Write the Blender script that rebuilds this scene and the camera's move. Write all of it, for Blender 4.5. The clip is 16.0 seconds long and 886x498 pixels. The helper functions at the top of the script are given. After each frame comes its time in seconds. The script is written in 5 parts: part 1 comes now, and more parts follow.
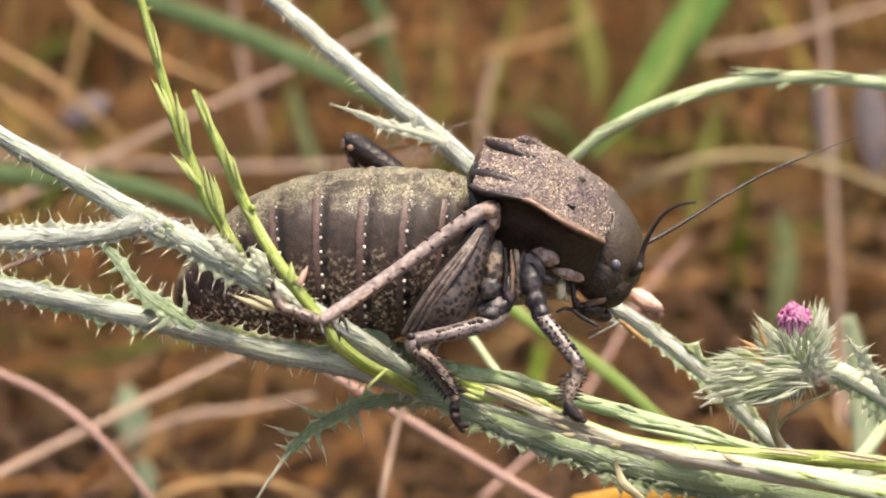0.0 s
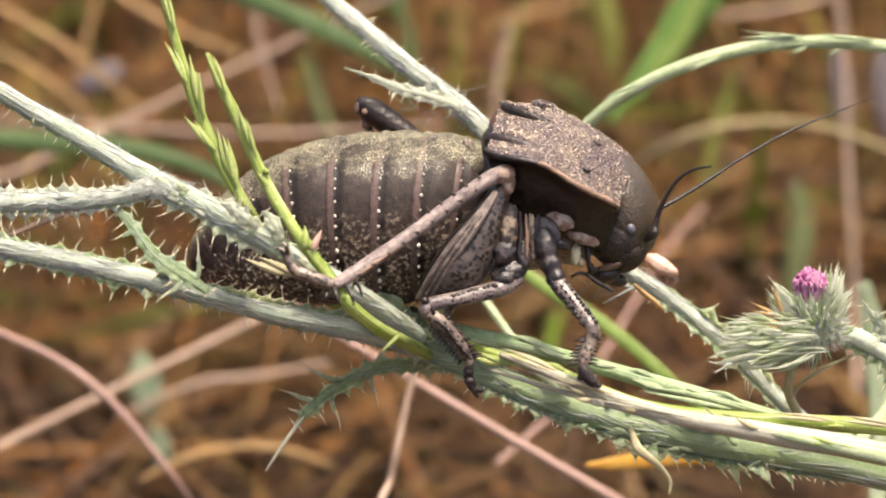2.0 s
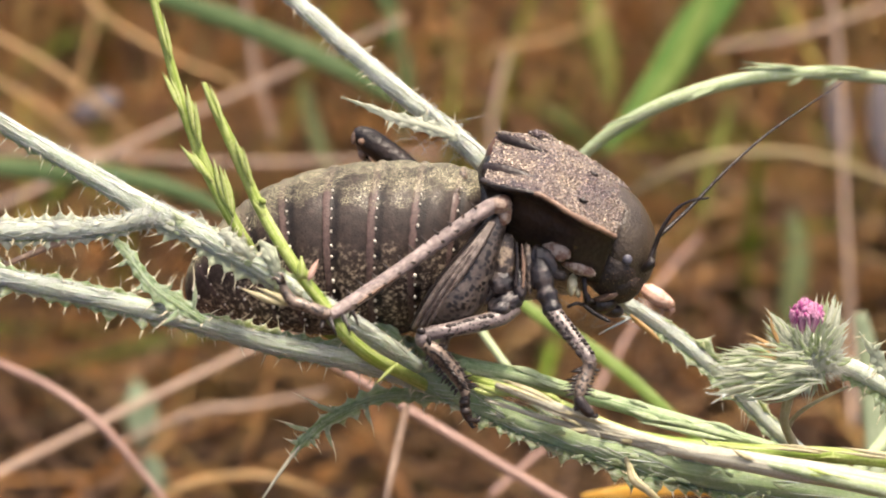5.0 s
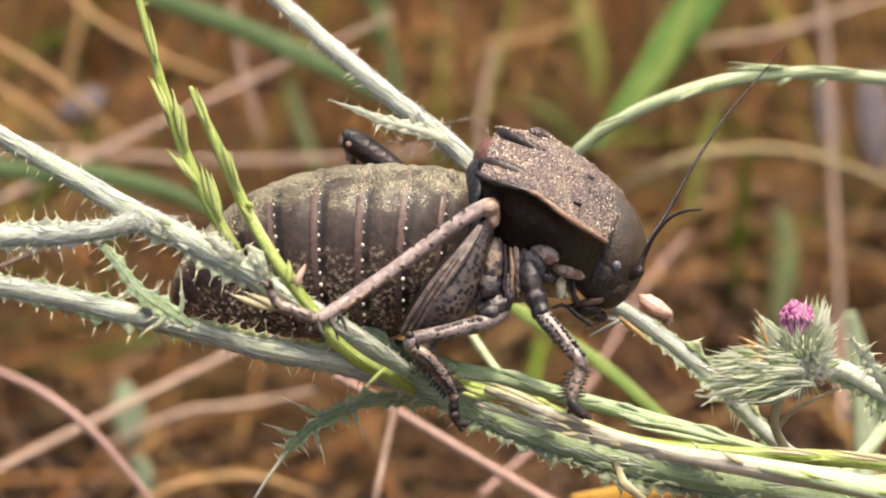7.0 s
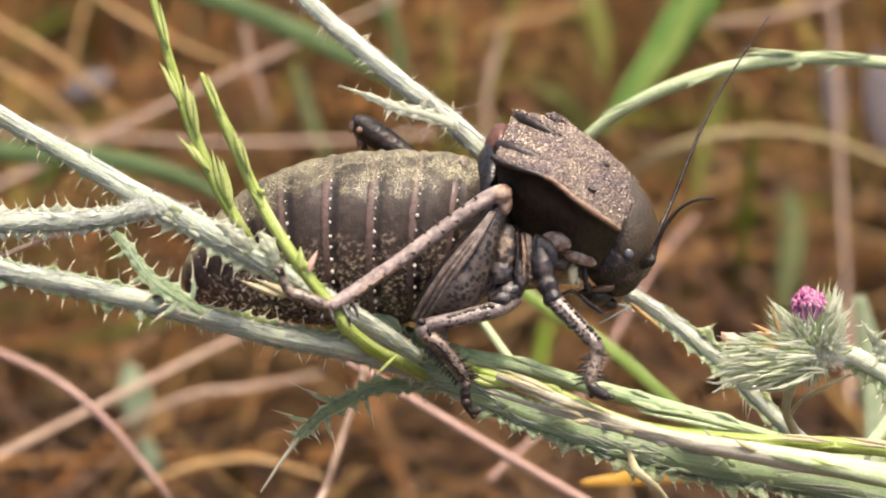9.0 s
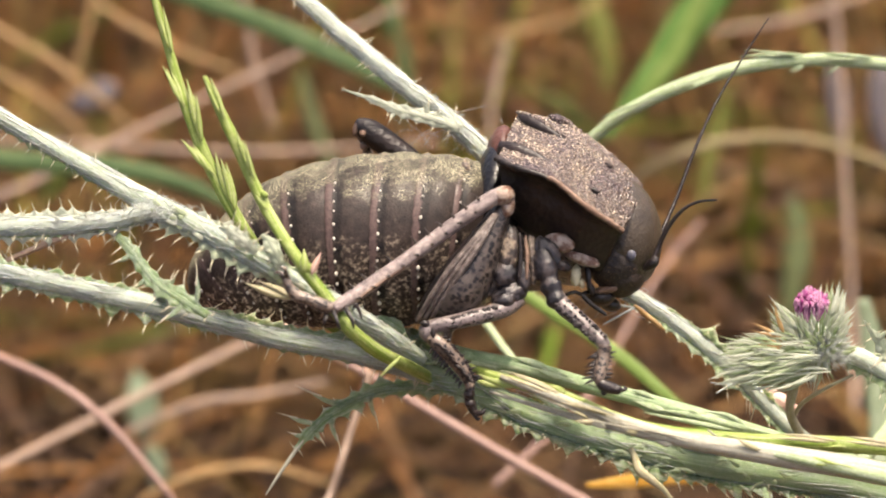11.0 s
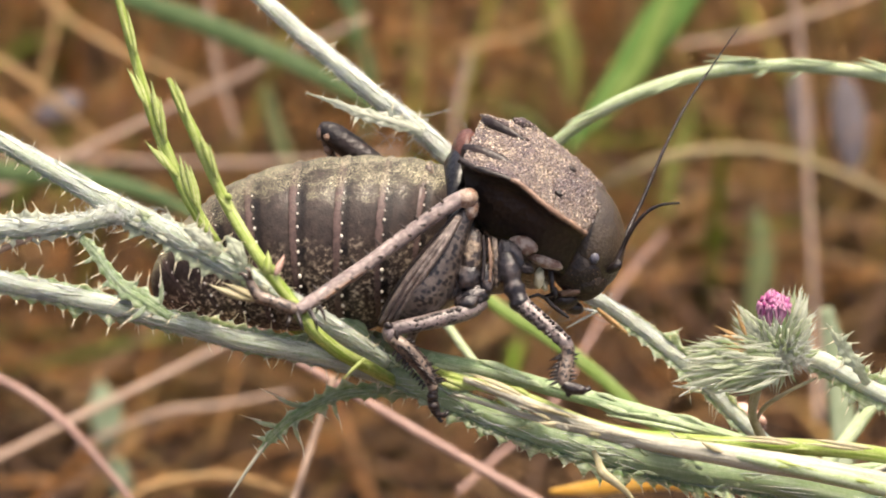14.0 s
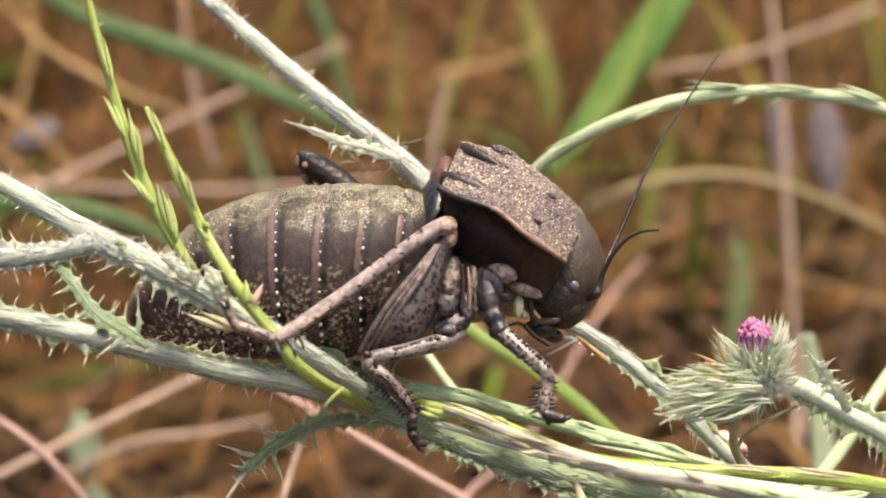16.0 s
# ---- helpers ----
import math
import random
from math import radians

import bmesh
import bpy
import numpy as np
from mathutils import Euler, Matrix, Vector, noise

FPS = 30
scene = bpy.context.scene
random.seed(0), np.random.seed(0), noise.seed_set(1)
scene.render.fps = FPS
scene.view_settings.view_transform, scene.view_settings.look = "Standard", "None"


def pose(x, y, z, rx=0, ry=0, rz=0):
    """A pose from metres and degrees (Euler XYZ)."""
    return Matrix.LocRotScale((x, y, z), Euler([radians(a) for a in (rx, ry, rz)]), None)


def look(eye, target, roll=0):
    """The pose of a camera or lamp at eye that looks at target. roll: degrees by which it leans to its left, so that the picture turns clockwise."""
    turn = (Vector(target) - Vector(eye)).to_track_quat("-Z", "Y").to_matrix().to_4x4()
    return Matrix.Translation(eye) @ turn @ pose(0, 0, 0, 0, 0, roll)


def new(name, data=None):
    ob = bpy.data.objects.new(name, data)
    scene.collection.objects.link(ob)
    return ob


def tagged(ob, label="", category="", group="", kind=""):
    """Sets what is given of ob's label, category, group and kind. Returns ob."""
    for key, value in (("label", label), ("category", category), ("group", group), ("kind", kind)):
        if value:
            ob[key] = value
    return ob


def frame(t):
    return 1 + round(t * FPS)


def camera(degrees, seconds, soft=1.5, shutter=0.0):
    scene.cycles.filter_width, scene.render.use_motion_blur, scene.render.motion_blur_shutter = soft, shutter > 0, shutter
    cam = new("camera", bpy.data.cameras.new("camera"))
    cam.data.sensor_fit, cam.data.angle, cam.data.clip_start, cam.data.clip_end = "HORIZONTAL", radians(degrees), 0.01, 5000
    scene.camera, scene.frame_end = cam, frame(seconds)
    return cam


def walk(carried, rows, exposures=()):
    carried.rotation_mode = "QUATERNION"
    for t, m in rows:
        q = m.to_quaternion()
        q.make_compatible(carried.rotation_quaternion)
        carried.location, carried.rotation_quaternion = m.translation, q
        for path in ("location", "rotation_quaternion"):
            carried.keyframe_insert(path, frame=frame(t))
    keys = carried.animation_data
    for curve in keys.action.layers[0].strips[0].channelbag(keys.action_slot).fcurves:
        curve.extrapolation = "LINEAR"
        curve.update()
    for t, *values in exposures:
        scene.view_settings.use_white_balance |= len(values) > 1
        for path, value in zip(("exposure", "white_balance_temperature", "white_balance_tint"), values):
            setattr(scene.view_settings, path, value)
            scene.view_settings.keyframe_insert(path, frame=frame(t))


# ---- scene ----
# Grid of the plants: 13.585 units to a millimetre on the plane that the cricket stands in, counted from its upper left.
UNIT, REACH, TILT, HEIGHT = 1 / 13585, 0.47, 30, 0.20
# That plane in the world: x to the right, y up the plane, z out of it towards the standpoint.
PLANE = pose(0, 0, HEIGHT, 90 - TILT)
TO_PLANE = PLANE.inverted()

# ---- camera ----
cam = camera(14, 16.0, soft=2.0)
cam.data.dof.use_dof = True
cam.data.dof.focus_distance = REACH - 0.006
cam.data.dof.aperture_fstop = 22
STAND = PLANE @ pose(0, 0, REACH)
# seconds, turn in degrees, shift in millimetres
SWAY = (
    (0, 0.000, 0.000, 0.000, 0.00, 0.00, 0.00),
    (0.5, 0.075, 0.023, 0.073, -0.07, -1.00, -0.04),
    (1, -0.276, 0.086, 0.028, 0.15, -0.06, -0.13),
    (1.5, -0.426, 0.222, 0.061, 0.23, -0.41, -0.89),
    (2, -0.457, 0.236, 0.062, 0.05, -0.90, -1.61),
    (2.5, -0.376, 0.219, 0.198, 0.02, -0.65, -0.89),
    (3, -0.032, -0.203, 0.503, -0.99, -1.25, -0.60),
    (3.5, 0.055, -0.085, 0.279, -0.44, -1.36, -1.02),
    (4, -0.166, 0.233, 0.223, -0.01, -0.45, -1.73),
    (5.2, 0.05, 0.12, 0.22, -0.2, -0.8, -2.2),
    (6.5, 0.302, -0.119, 0.209, -0.30, -1.11, -2.64),
    (7, -0.188, -0.024, -0.015, -0.07, 1.19, -3.87),
    (7.5, -0.481, 0.291, -0.309, 0.12, 3.33, -6.69),
    (8, -0.832, 0.261, -0.074, -0.97, 5.00, -4.98),
    (8.5, -0.794, -0.042, -0.096, -1.59, 3.80, -4.91),
    (9, -0.589, -0.059, -0.013, -1.82, 2.70, -4.87),
    (11.5, -0.270, 0.110, -0.327, -0.94, -0.25, -3.46),
    (12, -0.188, -0.091, -0.057, -1.70, -2.38, -3.88),
    (12.5, -0.117, -0.203, 0.095, -2.36, -2.53, -3.24),
    (13, 0.077, -0.290, 0.004, -1.62, -3.39, -2.49),
    (13.5, 0.394, -0.381, 0.087, -1.76, -4.56, -2.97),
    (14, 0.118, -0.478, -0.211, -0.98, -2.38, -2.75),
    (14.5, 0.267, -0.773, -0.126, -2.70, -3.87, -3.57),
    (15, 0.297, -0.980, -0.037, -2.72, -3.39, -3.86),
    (15.5, 0.413, -0.978, -0.149, -1.78, -2.70, -4.57),
    (16, 0.498, -0.816, -0.396, -0.99, -1.82, -4.93),
)
walk(cam, [(t, STAND @ pose(x / 1000, y / 1000, z / 1000, rx, ry, rz)) for t, rx, ry, rz, x, y, z in SWAY], [(0, 1.46, 6780, 11), (16, 1.46, 6780, 11)])

# ---- sky and sun ----
SUN = Vector((0.18, 0.085, 0.97)).normalized()
sky = bpy.data.worlds.new("sky")
scene.world = sky
sky.use_nodes = True
air = sky.node_tree.nodes.new("ShaderNodeTexSky")
air.sky_type, air.sun_disc = "NISHITA", False
air.air_density, air.dust_density, air.ozone_density = 0.5, 6.5, 0.3
air.sun_elevation, air.sun_rotation = math.asin(SUN.z), math.atan2(SUN.x, SUN.y)
sky.node_tree.links.new(air.outputs[0], sky.node_tree.nodes["Background"].inputs[0])
sky.node_tree.nodes["Background"].inputs[1].default_value = 0.15
sun = new("sun", bpy.data.lights.new("sun", "SUN"))
sun.data.energy, sun.data.angle, sun.data.color = 2.6, radians(5.0), (1.0, 0.88, 0.72)
sun.matrix_world = look(SUN * 5, (0, 0, 0))


# ---- materials ----
def nodes_of(name, rough=0.6, spec=0.5):
    m = bpy.data.materials.new(name)
    m.use_nodes = True
    b = m.node_tree.nodes["Principled BSDF"]
    b.inputs["Roughness"].default_value, b.inputs["Specular IOR Level"].default_value = rough, spec
    return m, m.node_tree.nodes, m.node_tree.links, b


def coords(m, kind, stretch=(1, 1, 1)):
    ns, ln = m.node_tree.nodes, m.node_tree.links
    c, s = ns.new("ShaderNodeTexCoord"), ns.new("ShaderNodeMapping")
    s.inputs["Scale"].default_value = stretch
    ln.new(c.outputs[kind], s.inputs["Vector"])
    return s.outputs[0]


def grain(m, at, scale, detail=3.0, rough=0.6):
    n = m.node_tree.nodes.new("ShaderNodeTexNoise")
    n.inputs["Scale"].default_value, n.inputs["Detail"].default_value, n.inputs["Roughness"].default_value = scale, detail, rough
    m.node_tree.links.new(at, n.inputs["Vector"])
    return n.outputs["Fac"]


def cells(m, at, scale, feature="F1"):
    n = m.node_tree.nodes.new("ShaderNodeTexVoronoi")
    n.feature = feature
    n.inputs["Scale"].default_value = scale
    m.node_tree.links.new(at, n.inputs["Vector"])
    return n.outputs["Distance"]


def ramp(m, fac, *stops):
    n = m.node_tree.nodes.new("ShaderNodeValToRGB")
    e = n.color_ramp.elements
    while len(e) < len(stops):
        e.new(0.5)
    for x, (p, c) in zip(e, stops):
        x.position, x.color = p, (*(c if isinstance(c, tuple) else (c, c, c)), 1)
    m.node_tree.links.new(fac, n.inputs[0])
    return n.outputs[0]


def mix(m, fac, a, b, how="MIX"):
    n = m.node_tree.nodes.new("ShaderNodeMix")
    n.data_type, n.blend_type = "RGBA", how
    for value, slot in ((fac, n.inputs[0]), (a, n.inputs[6]), (b, n.inputs[7])):
        if isinstance(value, tuple):
            slot.default_value = (*value, 1)
        elif isinstance(value, (int, float)):
            slot.default_value = value
        else:
            m.node_tree.links.new(value, slot)
    return n.outputs[2]


def sums(m, how, a, b):
    n = m.node_tree.nodes.new("ShaderNodeMath")
    n.operation = how
    for value, slot in ((a, n.inputs[0]), (b, n.inputs[1])):
        if isinstance(value, (int, float)):
            slot.default_value = value
        else:
            m.node_tree.links.new(value, slot)
    return n.outputs[0]


def axis(m, at, which):
    n = m.node_tree.nodes.new("ShaderNodeSeparateXYZ")
    m.node_tree.links.new(at, n.inputs[0])
    return n.outputs[which]


def bump(m, b, height, far, strength=0.6):
    n = m.node_tree.nodes.new("ShaderNodeBump")
    n.inputs["Distance"].default_value, n.inputs["Strength"].default_value = far, strength
    m.node_tree.links.new(height, n.inputs["Height"])
    m.node_tree.links.new(n.outputs[0], b.inputs["Normal"])


def glow_through(m, b, colour, share):
    """Light that comes through thin leaves."""
    ns, ln = m.node_tree.nodes, m.node_tree.links
    t, s = ns.new("ShaderNodeBsdfTranslucent"), ns.new("ShaderNodeMixShader")
    s.inputs[0].default_value = share
    ln.new(colour, t.inputs[0])
    ln.new(b.outputs[0], s.inputs[1]), ln.new(t.outputs[0], s.inputs[2])
    ln.new(s.outputs[0], ns["Material Output"].inputs[0])


def island(m):
    return m.node_tree.nodes.new("ShaderNodeNewGeometry").outputs["Random Per Island"]


def plant(name, dark, light, pale, wool=0.5, through_share=0.0, rough=0.65, streak=60, vary=0.0, silk=0.0):
    """Streaked along its length (UV: turns round, millimetres along), with pale woolly patches."""
    m, ns, ln, b = nodes_of(name, rough, 0.35)
    uv, ob = coords(m, "UV", (streak, 0.08, 1)), coords(m, "Object")
    lines = grain(m, uv, 1.0, 2)
    patch = sums(m, "ADD", sums(m, "MULTIPLY", grain(m, coords(m, "UV", (streak * 0.3, 0.22, 1)), 1.0, 4, 0.7), 0.6), sums(m, "MULTIPLY", grain(m, ob, 1100, 5, 0.75), 0.4))
    c = ramp(m, lines, (0.32, dark), (0.68, light))
    both = sums(m, "ADD", sums(m, "MULTIPLY", patch, 0.70), sums(m, "MULTIPLY", lines, 0.45))
    c = mix(m, ramp(m, both, (0.58 - wool * 0.18, 0.0), (0.82 - wool * 0.18, 1.0)), c, pale)
    if vary:
        one = ns.new("ShaderNodeObjectInfo").outputs["Random"]
        c = mix(m, vary, c, ramp(m, one, (0.0, dark), (0.25, light), (0.6, pale)))
    c = mix(m, 0.25, c, ramp(m, grain(m, ob, 2200, 3, 0.7), (0.3, 0.35), (0.65, 1.0)), "MULTIPLY")
    hairs = grain(m, coords(m, "UV", (streak * 2.2, 0.5, 1)), 1.0, 3, 0.6)
    c = mix(m, 0.35, c, ramp(m, hairs, (0.35, 0.6), (0.6, 1.0)), "MULTIPLY")
    ln.new(c, b.inputs["Base Color"])
    bump(m, b, sums(m, "ADD", lines, sums(m, "ADD", sums(m, "MULTIPLY", hairs, 0.5), sums(m, "MULTIPLY", grain(m, ob, 1800, 3), 0.25))), 0.00011 if silk else 0.00018, 0.6)
    if silk:
        b.inputs["Sheen Weight"].default_value, b.inputs["Sheen Roughness"].default_value = silk, 0.5
        b.inputs["Subsurface Weight"].default_value, b.inputs["Subsurface Scale"].default_value = 0.7, 0.0025
        b.inputs["Subsurface Radius"].default_value = (1.0, 0.9, 0.6)
    if through_share:
        glow_through(m, b, c, through_share)
    return m


STEM = plant("woolly stem", (0.22, 0.299, 0.167), (0.326, 0.396, 0.264), (0.458, 0.502, 0.449), 0.72, 0.10, streak=70, silk=0.15)
STEM_PALE = plant("white woolly stem", (0.282, 0.352, 0.229), (0.387, 0.44, 0.343), (0.484, 0.519, 0.475), 0.78, 0.10, streak=60, silk=0.15)
STEM_GREEN = plant("green thistle stem", (0.18, 0.261, 0.117), (0.243, 0.324, 0.171), (0.342, 0.405, 0.288), 0.35, 0.1, streak=50, silk=0.12)
LEAF = plant("thistle leaf", (0.184, 0.294, 0.11), (0.313, 0.432, 0.212), (0.515, 0.58, 0.432), 0.45, 0.4, streak=24, silk=0.2)
BRACT = plant("thistle bract", (0.311, 0.429, 0.176), (0.506, 0.595, 0.351), (0.73, 0.75, 0.643), 0.6, 0.5, streak=6, vary=0.75)
SPINE = plant("spine", (0.58, 0.54, 0.32), (0.78, 0.72, 0.50), (0.86, 0.82, 0.68), 0.4, 0.2)
FLORET = plant("floret", (0.33, 0.04, 0.20), (0.50, 0.12, 0.34), (0.70, 0.38, 0.55), 0.4, 0.4, streak=4, vary=0.75)
CULM = plant("green culm", (0.209, 0.313, 0.0435), (0.365, 0.452, 0.104), (0.539, 0.574, 0.278), 0.25, 0.3, 0.45, streak=24)
CULM_BLUE = plant("blue-green culm", (0.174, 0.296, 0.104), (0.313, 0.426, 0.209), (0.47, 0.539, 0.374), 0.45, 0.2, 0.5)
CULM_PALE = plant("pale green culm", (0.252, 0.365, 0.131), (0.374, 0.47, 0.235), (0.522, 0.574, 0.435), 0.55, 0.15, 0.5)
SCALE = plant("spikelet scale", (0.31, 0.42, 0.07), (0.46, 0.55, 0.16), (0.66, 0.66, 0.40), 0.45, 0.35, 0.5, streak=8)
HUSKY = plant("cream dry sheath", (0.365, 0.339, 0.157), (0.487, 0.444, 0.261), (0.574, 0.505, 0.383), 0.5, 0.25, 0.5, streak=8)
MOSS = plant("dull mossy blade", (0.09, 0.11, 0.04), (0.15, 0.18, 0.065), (0.22, 0.24, 0.11), 0.25, 0.3, 0.6, streak=12)
STRAW = plant("straw", (0.357, 0.348, 0.235), (0.435, 0.418, 0.313), (0.505, 0.487, 0.409), 0.6, 0.2, 0.5, streak=30)
DRY = plant("dry stalk", (0.27, 0.175, 0.12), (0.45, 0.32, 0.235), (0.55, 0.43, 0.345), 0.3, 0.1, 0.6)
PINK = plant("reddish stalk", (0.23, 0.13, 0.10), (0.35, 0.22, 0.175), (0.43, 0.31, 0.265), 0.3, 0.1, 0.55)
DULL = plant("dull green blade", (0.050, 0.095, 0.028), (0.10, 0.165, 0.055), (0.17, 0.23, 0.10), 0.25, 0.3, 0.6, streak=12)
SPROUT = plant("yellow-green sprout", (0.117, 0.148, 0.0234), (0.203, 0.218, 0.039), (0.296, 0.289, 0.0858), 0.3, 0.35, 0.5, streak=12)
OLIVE = plant("olive-brown dry stalk", (0.20, 0.15, 0.065), (0.33, 0.26, 0.12), (0.42, 0.35, 0.20), 0.3, 0.15, 0.6)
BLADE = plant("broad green blade", (0.075, 0.17, 0.03), (0.15, 0.30, 0.055), (0.25, 0.39, 0.11), 0.25, 0.35, 0.5, streak=12)
TENDER = plant("fresh green blade", (0.16, 0.26, 0.045), (0.25, 0.36, 0.08), (0.34, 0.42, 0.15), 0.25, 0.4, 0.5, streak=12)
SAGE = plant("sage green blade", (0.16, 0.21, 0.11), (0.26, 0.32, 0.19), (0.36, 0.41, 0.29), 0.4, 0.3, 0.6, streak=12)
GREY = plant("grey weathered leaf", (0.08, 0.068, 0.0704), (0.132, 0.112, 0.116), (0.176, 0.152, 0.156), 0.3, 0.1, 0.7, streak=10)
OCHRE = plant("yellowed leaf", (0.55, 0.27, 0.03), (0.70, 0.42, 0.06), (0.72, 0.52, 0.20), 0.25, 0.3, 0.5, streak=10)
HUSK = plant("pale pink skin", (0.58, 0.33, 0.24), (0.74, 0.50, 0.40), (0.82, 0.66, 0.58), 0.4, 0.25, 0.4, streak=6)


def shell(name, low, high, speck, rough, scale, metal=0.0, height=0.00025, speck_at=0.66):
    """Insect shell: two browns, gold specks and pitted relief."""
    m, ns, ln, b = nodes_of(name, rough, 0.38)
    ob = coords(m, "Object")
    big, fine = grain(m, ob, 260, 4, 0.65), grain(m, ob, 4200, 2)
    c = ramp(m, big, (0.35, low), (0.68, high))
    c = mix(m, ramp(m, fine, (speck_at, 0.0), (speck_at + 0.08, 1.0)), c, speck)
    ln.new(c, b.inputs["Base Color"])
    b.inputs["Metallic"].default_value = metal
    pits = cells(m, ob, scale)
    bump(m, b, sums(m, "ADD", pits, sums(m, "MULTIPLY", fine, 0.5)), height * 0.4, 0.8)
    return m


def tergite_shell(name, gain, spotting):
    """Grey-green crown with top light and glints painted in, dark brown middle, mottled cream flank; a wide pinkish
    band along each hind edge (UV y).
    """
    m, ns, ln, b = nodes_of(name, 0.4, 0.20)
    ob, uv = coords(m, "Object"), coords(m, "UV")
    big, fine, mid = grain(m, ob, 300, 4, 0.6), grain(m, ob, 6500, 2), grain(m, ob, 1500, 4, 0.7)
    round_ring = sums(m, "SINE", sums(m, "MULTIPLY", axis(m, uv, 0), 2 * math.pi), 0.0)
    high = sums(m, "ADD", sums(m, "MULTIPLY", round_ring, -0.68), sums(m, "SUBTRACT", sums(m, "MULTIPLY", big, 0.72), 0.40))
    # lighter colour towards the top, painted as light falling on the back
    crown_light = ramp(m, high, (0.34, 0.0), (0.60, 1.0))
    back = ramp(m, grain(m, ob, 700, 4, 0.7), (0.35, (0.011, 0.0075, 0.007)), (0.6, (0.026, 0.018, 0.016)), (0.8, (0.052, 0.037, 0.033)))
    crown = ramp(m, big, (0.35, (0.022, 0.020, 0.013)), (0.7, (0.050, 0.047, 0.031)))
    back = mix(m, crown_light, back, crown)
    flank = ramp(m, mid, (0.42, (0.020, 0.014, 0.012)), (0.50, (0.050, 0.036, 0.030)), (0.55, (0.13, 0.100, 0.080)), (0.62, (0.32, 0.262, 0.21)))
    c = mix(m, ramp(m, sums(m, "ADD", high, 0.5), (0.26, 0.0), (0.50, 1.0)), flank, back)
    c = mix(m, 1.0, c, (gain, gain, gain * 0.94), "MULTIPLY")
    along = axis(m, uv, 1)
    wavy = sums(m, "ADD", along, sums(m, "MULTIPLY", sums(m, "SUBTRACT", grain(m, ob, 900, 3), 0.5), 0.16))
    low = ramp(m, high, (0.30, 1.0), (0.50, 0.35))
    band = sums(m, "MULTIPLY", ramp(m, wavy, (0.80, 0.0), (0.85, 0.95), (0.97, 0.95), (1.0, 0.2)), ramp(m, mid, (0.35, 0.35), (0.55, 1.0)))
    c = mix(m, sums(m, "MULTIPLY", band, low), c, (0.080, 0.052, 0.048))
    spots = cells(m, coords(m, "UV", (44, 2.0, 1)), 1.0)
    c = mix(m, sums(m, "MULTIPLY", sums(m, "MULTIPLY", ramp(m, spots, (0.36, spotting), (0.62, spotting * 0.55)), ramp(m, high, (0.45, 1.0), (0.80, 0.45))), ramp(m, wavy, (0.60, 0.0), (0.66, 1.0), (0.80, 1.0), (0.84, 0.0))), c, (0.005, 0.0035, 0.0035))
    # pale flecks painted as sun glints, only high on the ring
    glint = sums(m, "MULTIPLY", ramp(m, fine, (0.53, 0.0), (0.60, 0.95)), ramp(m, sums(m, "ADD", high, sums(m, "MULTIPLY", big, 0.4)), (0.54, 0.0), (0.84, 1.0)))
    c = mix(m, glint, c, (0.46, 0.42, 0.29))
    ln.new(c, b.inputs["Base Color"])
    ln.new(ramp(m, fine, (0.50, 0.60), (0.64, 0.20)), b.inputs["Roughness"])
    bump(m, b, sums(m, "ADD", sums(m, "MULTIPLY", cells(m, ob, 3600), -0.5), sums(m, "MULTIPLY", grain(m, ob, 900, 4, 0.7), 0.35)), 0.00008, 0.6)
    return m


def warped(m, at, far):
    """Coordinates shaken by noise, for ragged spots."""
    n, s, a = m.node_tree.nodes.new("ShaderNodeTexNoise"), m.node_tree.nodes.new("ShaderNodeVectorMath"), m.node_tree.nodes.new("ShaderNodeVectorMath")
    n.inputs["Scale"].default_value = 900
    s.operation, a.operation = "SCALE", "ADD"
    s.inputs["Scale"].default_value = far
    m.node_tree.links.new(at, n.inputs["Vector"])
    m.node_tree.links.new(n.outputs["Color"], s.inputs[0])
    m.node_tree.links.new(s.outputs[0], a.inputs[0])
    m.node_tree.links.new(at, a.inputs[1])
    return a.outputs[0]


def mottled(name, pale, middle, dark, scale):
    """Blotched side plates."""
    m, ns, ln, b = nodes_of(name, 0.32, 0.5)
    ob = coords(m, "Object")
    n = sums(m, "ADD", sums(m, "MULTIPLY", grain(m, ob, scale, 4, 0.7), 0.7), sums(m, "MULTIPLY", grain(m, ob, scale * 0.3, 3), 0.3))
    ln.new(ramp(m, n, (0.45, dark), (0.505, middle), (0.56, pale), (0.68, tuple(min(1, x * 1.25) for x in pale))), b.inputs["Base Color"])
    bump(m, b, grain(m, ob, scale * 1.6, 4, 0.7), 0.00035, 0.8)
    return m


def spotted(name, pale, dark, scale, cut, shade):
    """Pale leg with dark spots."""
    m, ns, ln, b = nodes_of(name, 0.32, 0.5)
    ob = coords(m, "Object")
    c = ramp(m, grain(m, ob, 500, 3), (0.3, shade), (0.7, pale))
    s = sums(m, "ADD", cells(m, warped(m, ob, 0.0007), scale), sums(m, "MULTIPLY", grain(m, ob, scale * 0.9, 3), 0.7))
    c = mix(m, 0.8, c, ramp(m, grain(m, ob, 2600, 3, 0.7), (0.3, 0.55), (0.62, 1.0)), "MULTIPLY")
    c = mix(m, ramp(m, s, (cut, 1.0), (cut + 0.06, 0.0)), c, dark)
    ln.new(c, b.inputs["Base Color"])
    bump(m, b, grain(m, ob, 2200, 3), 0.0002, 0.7)
    return m


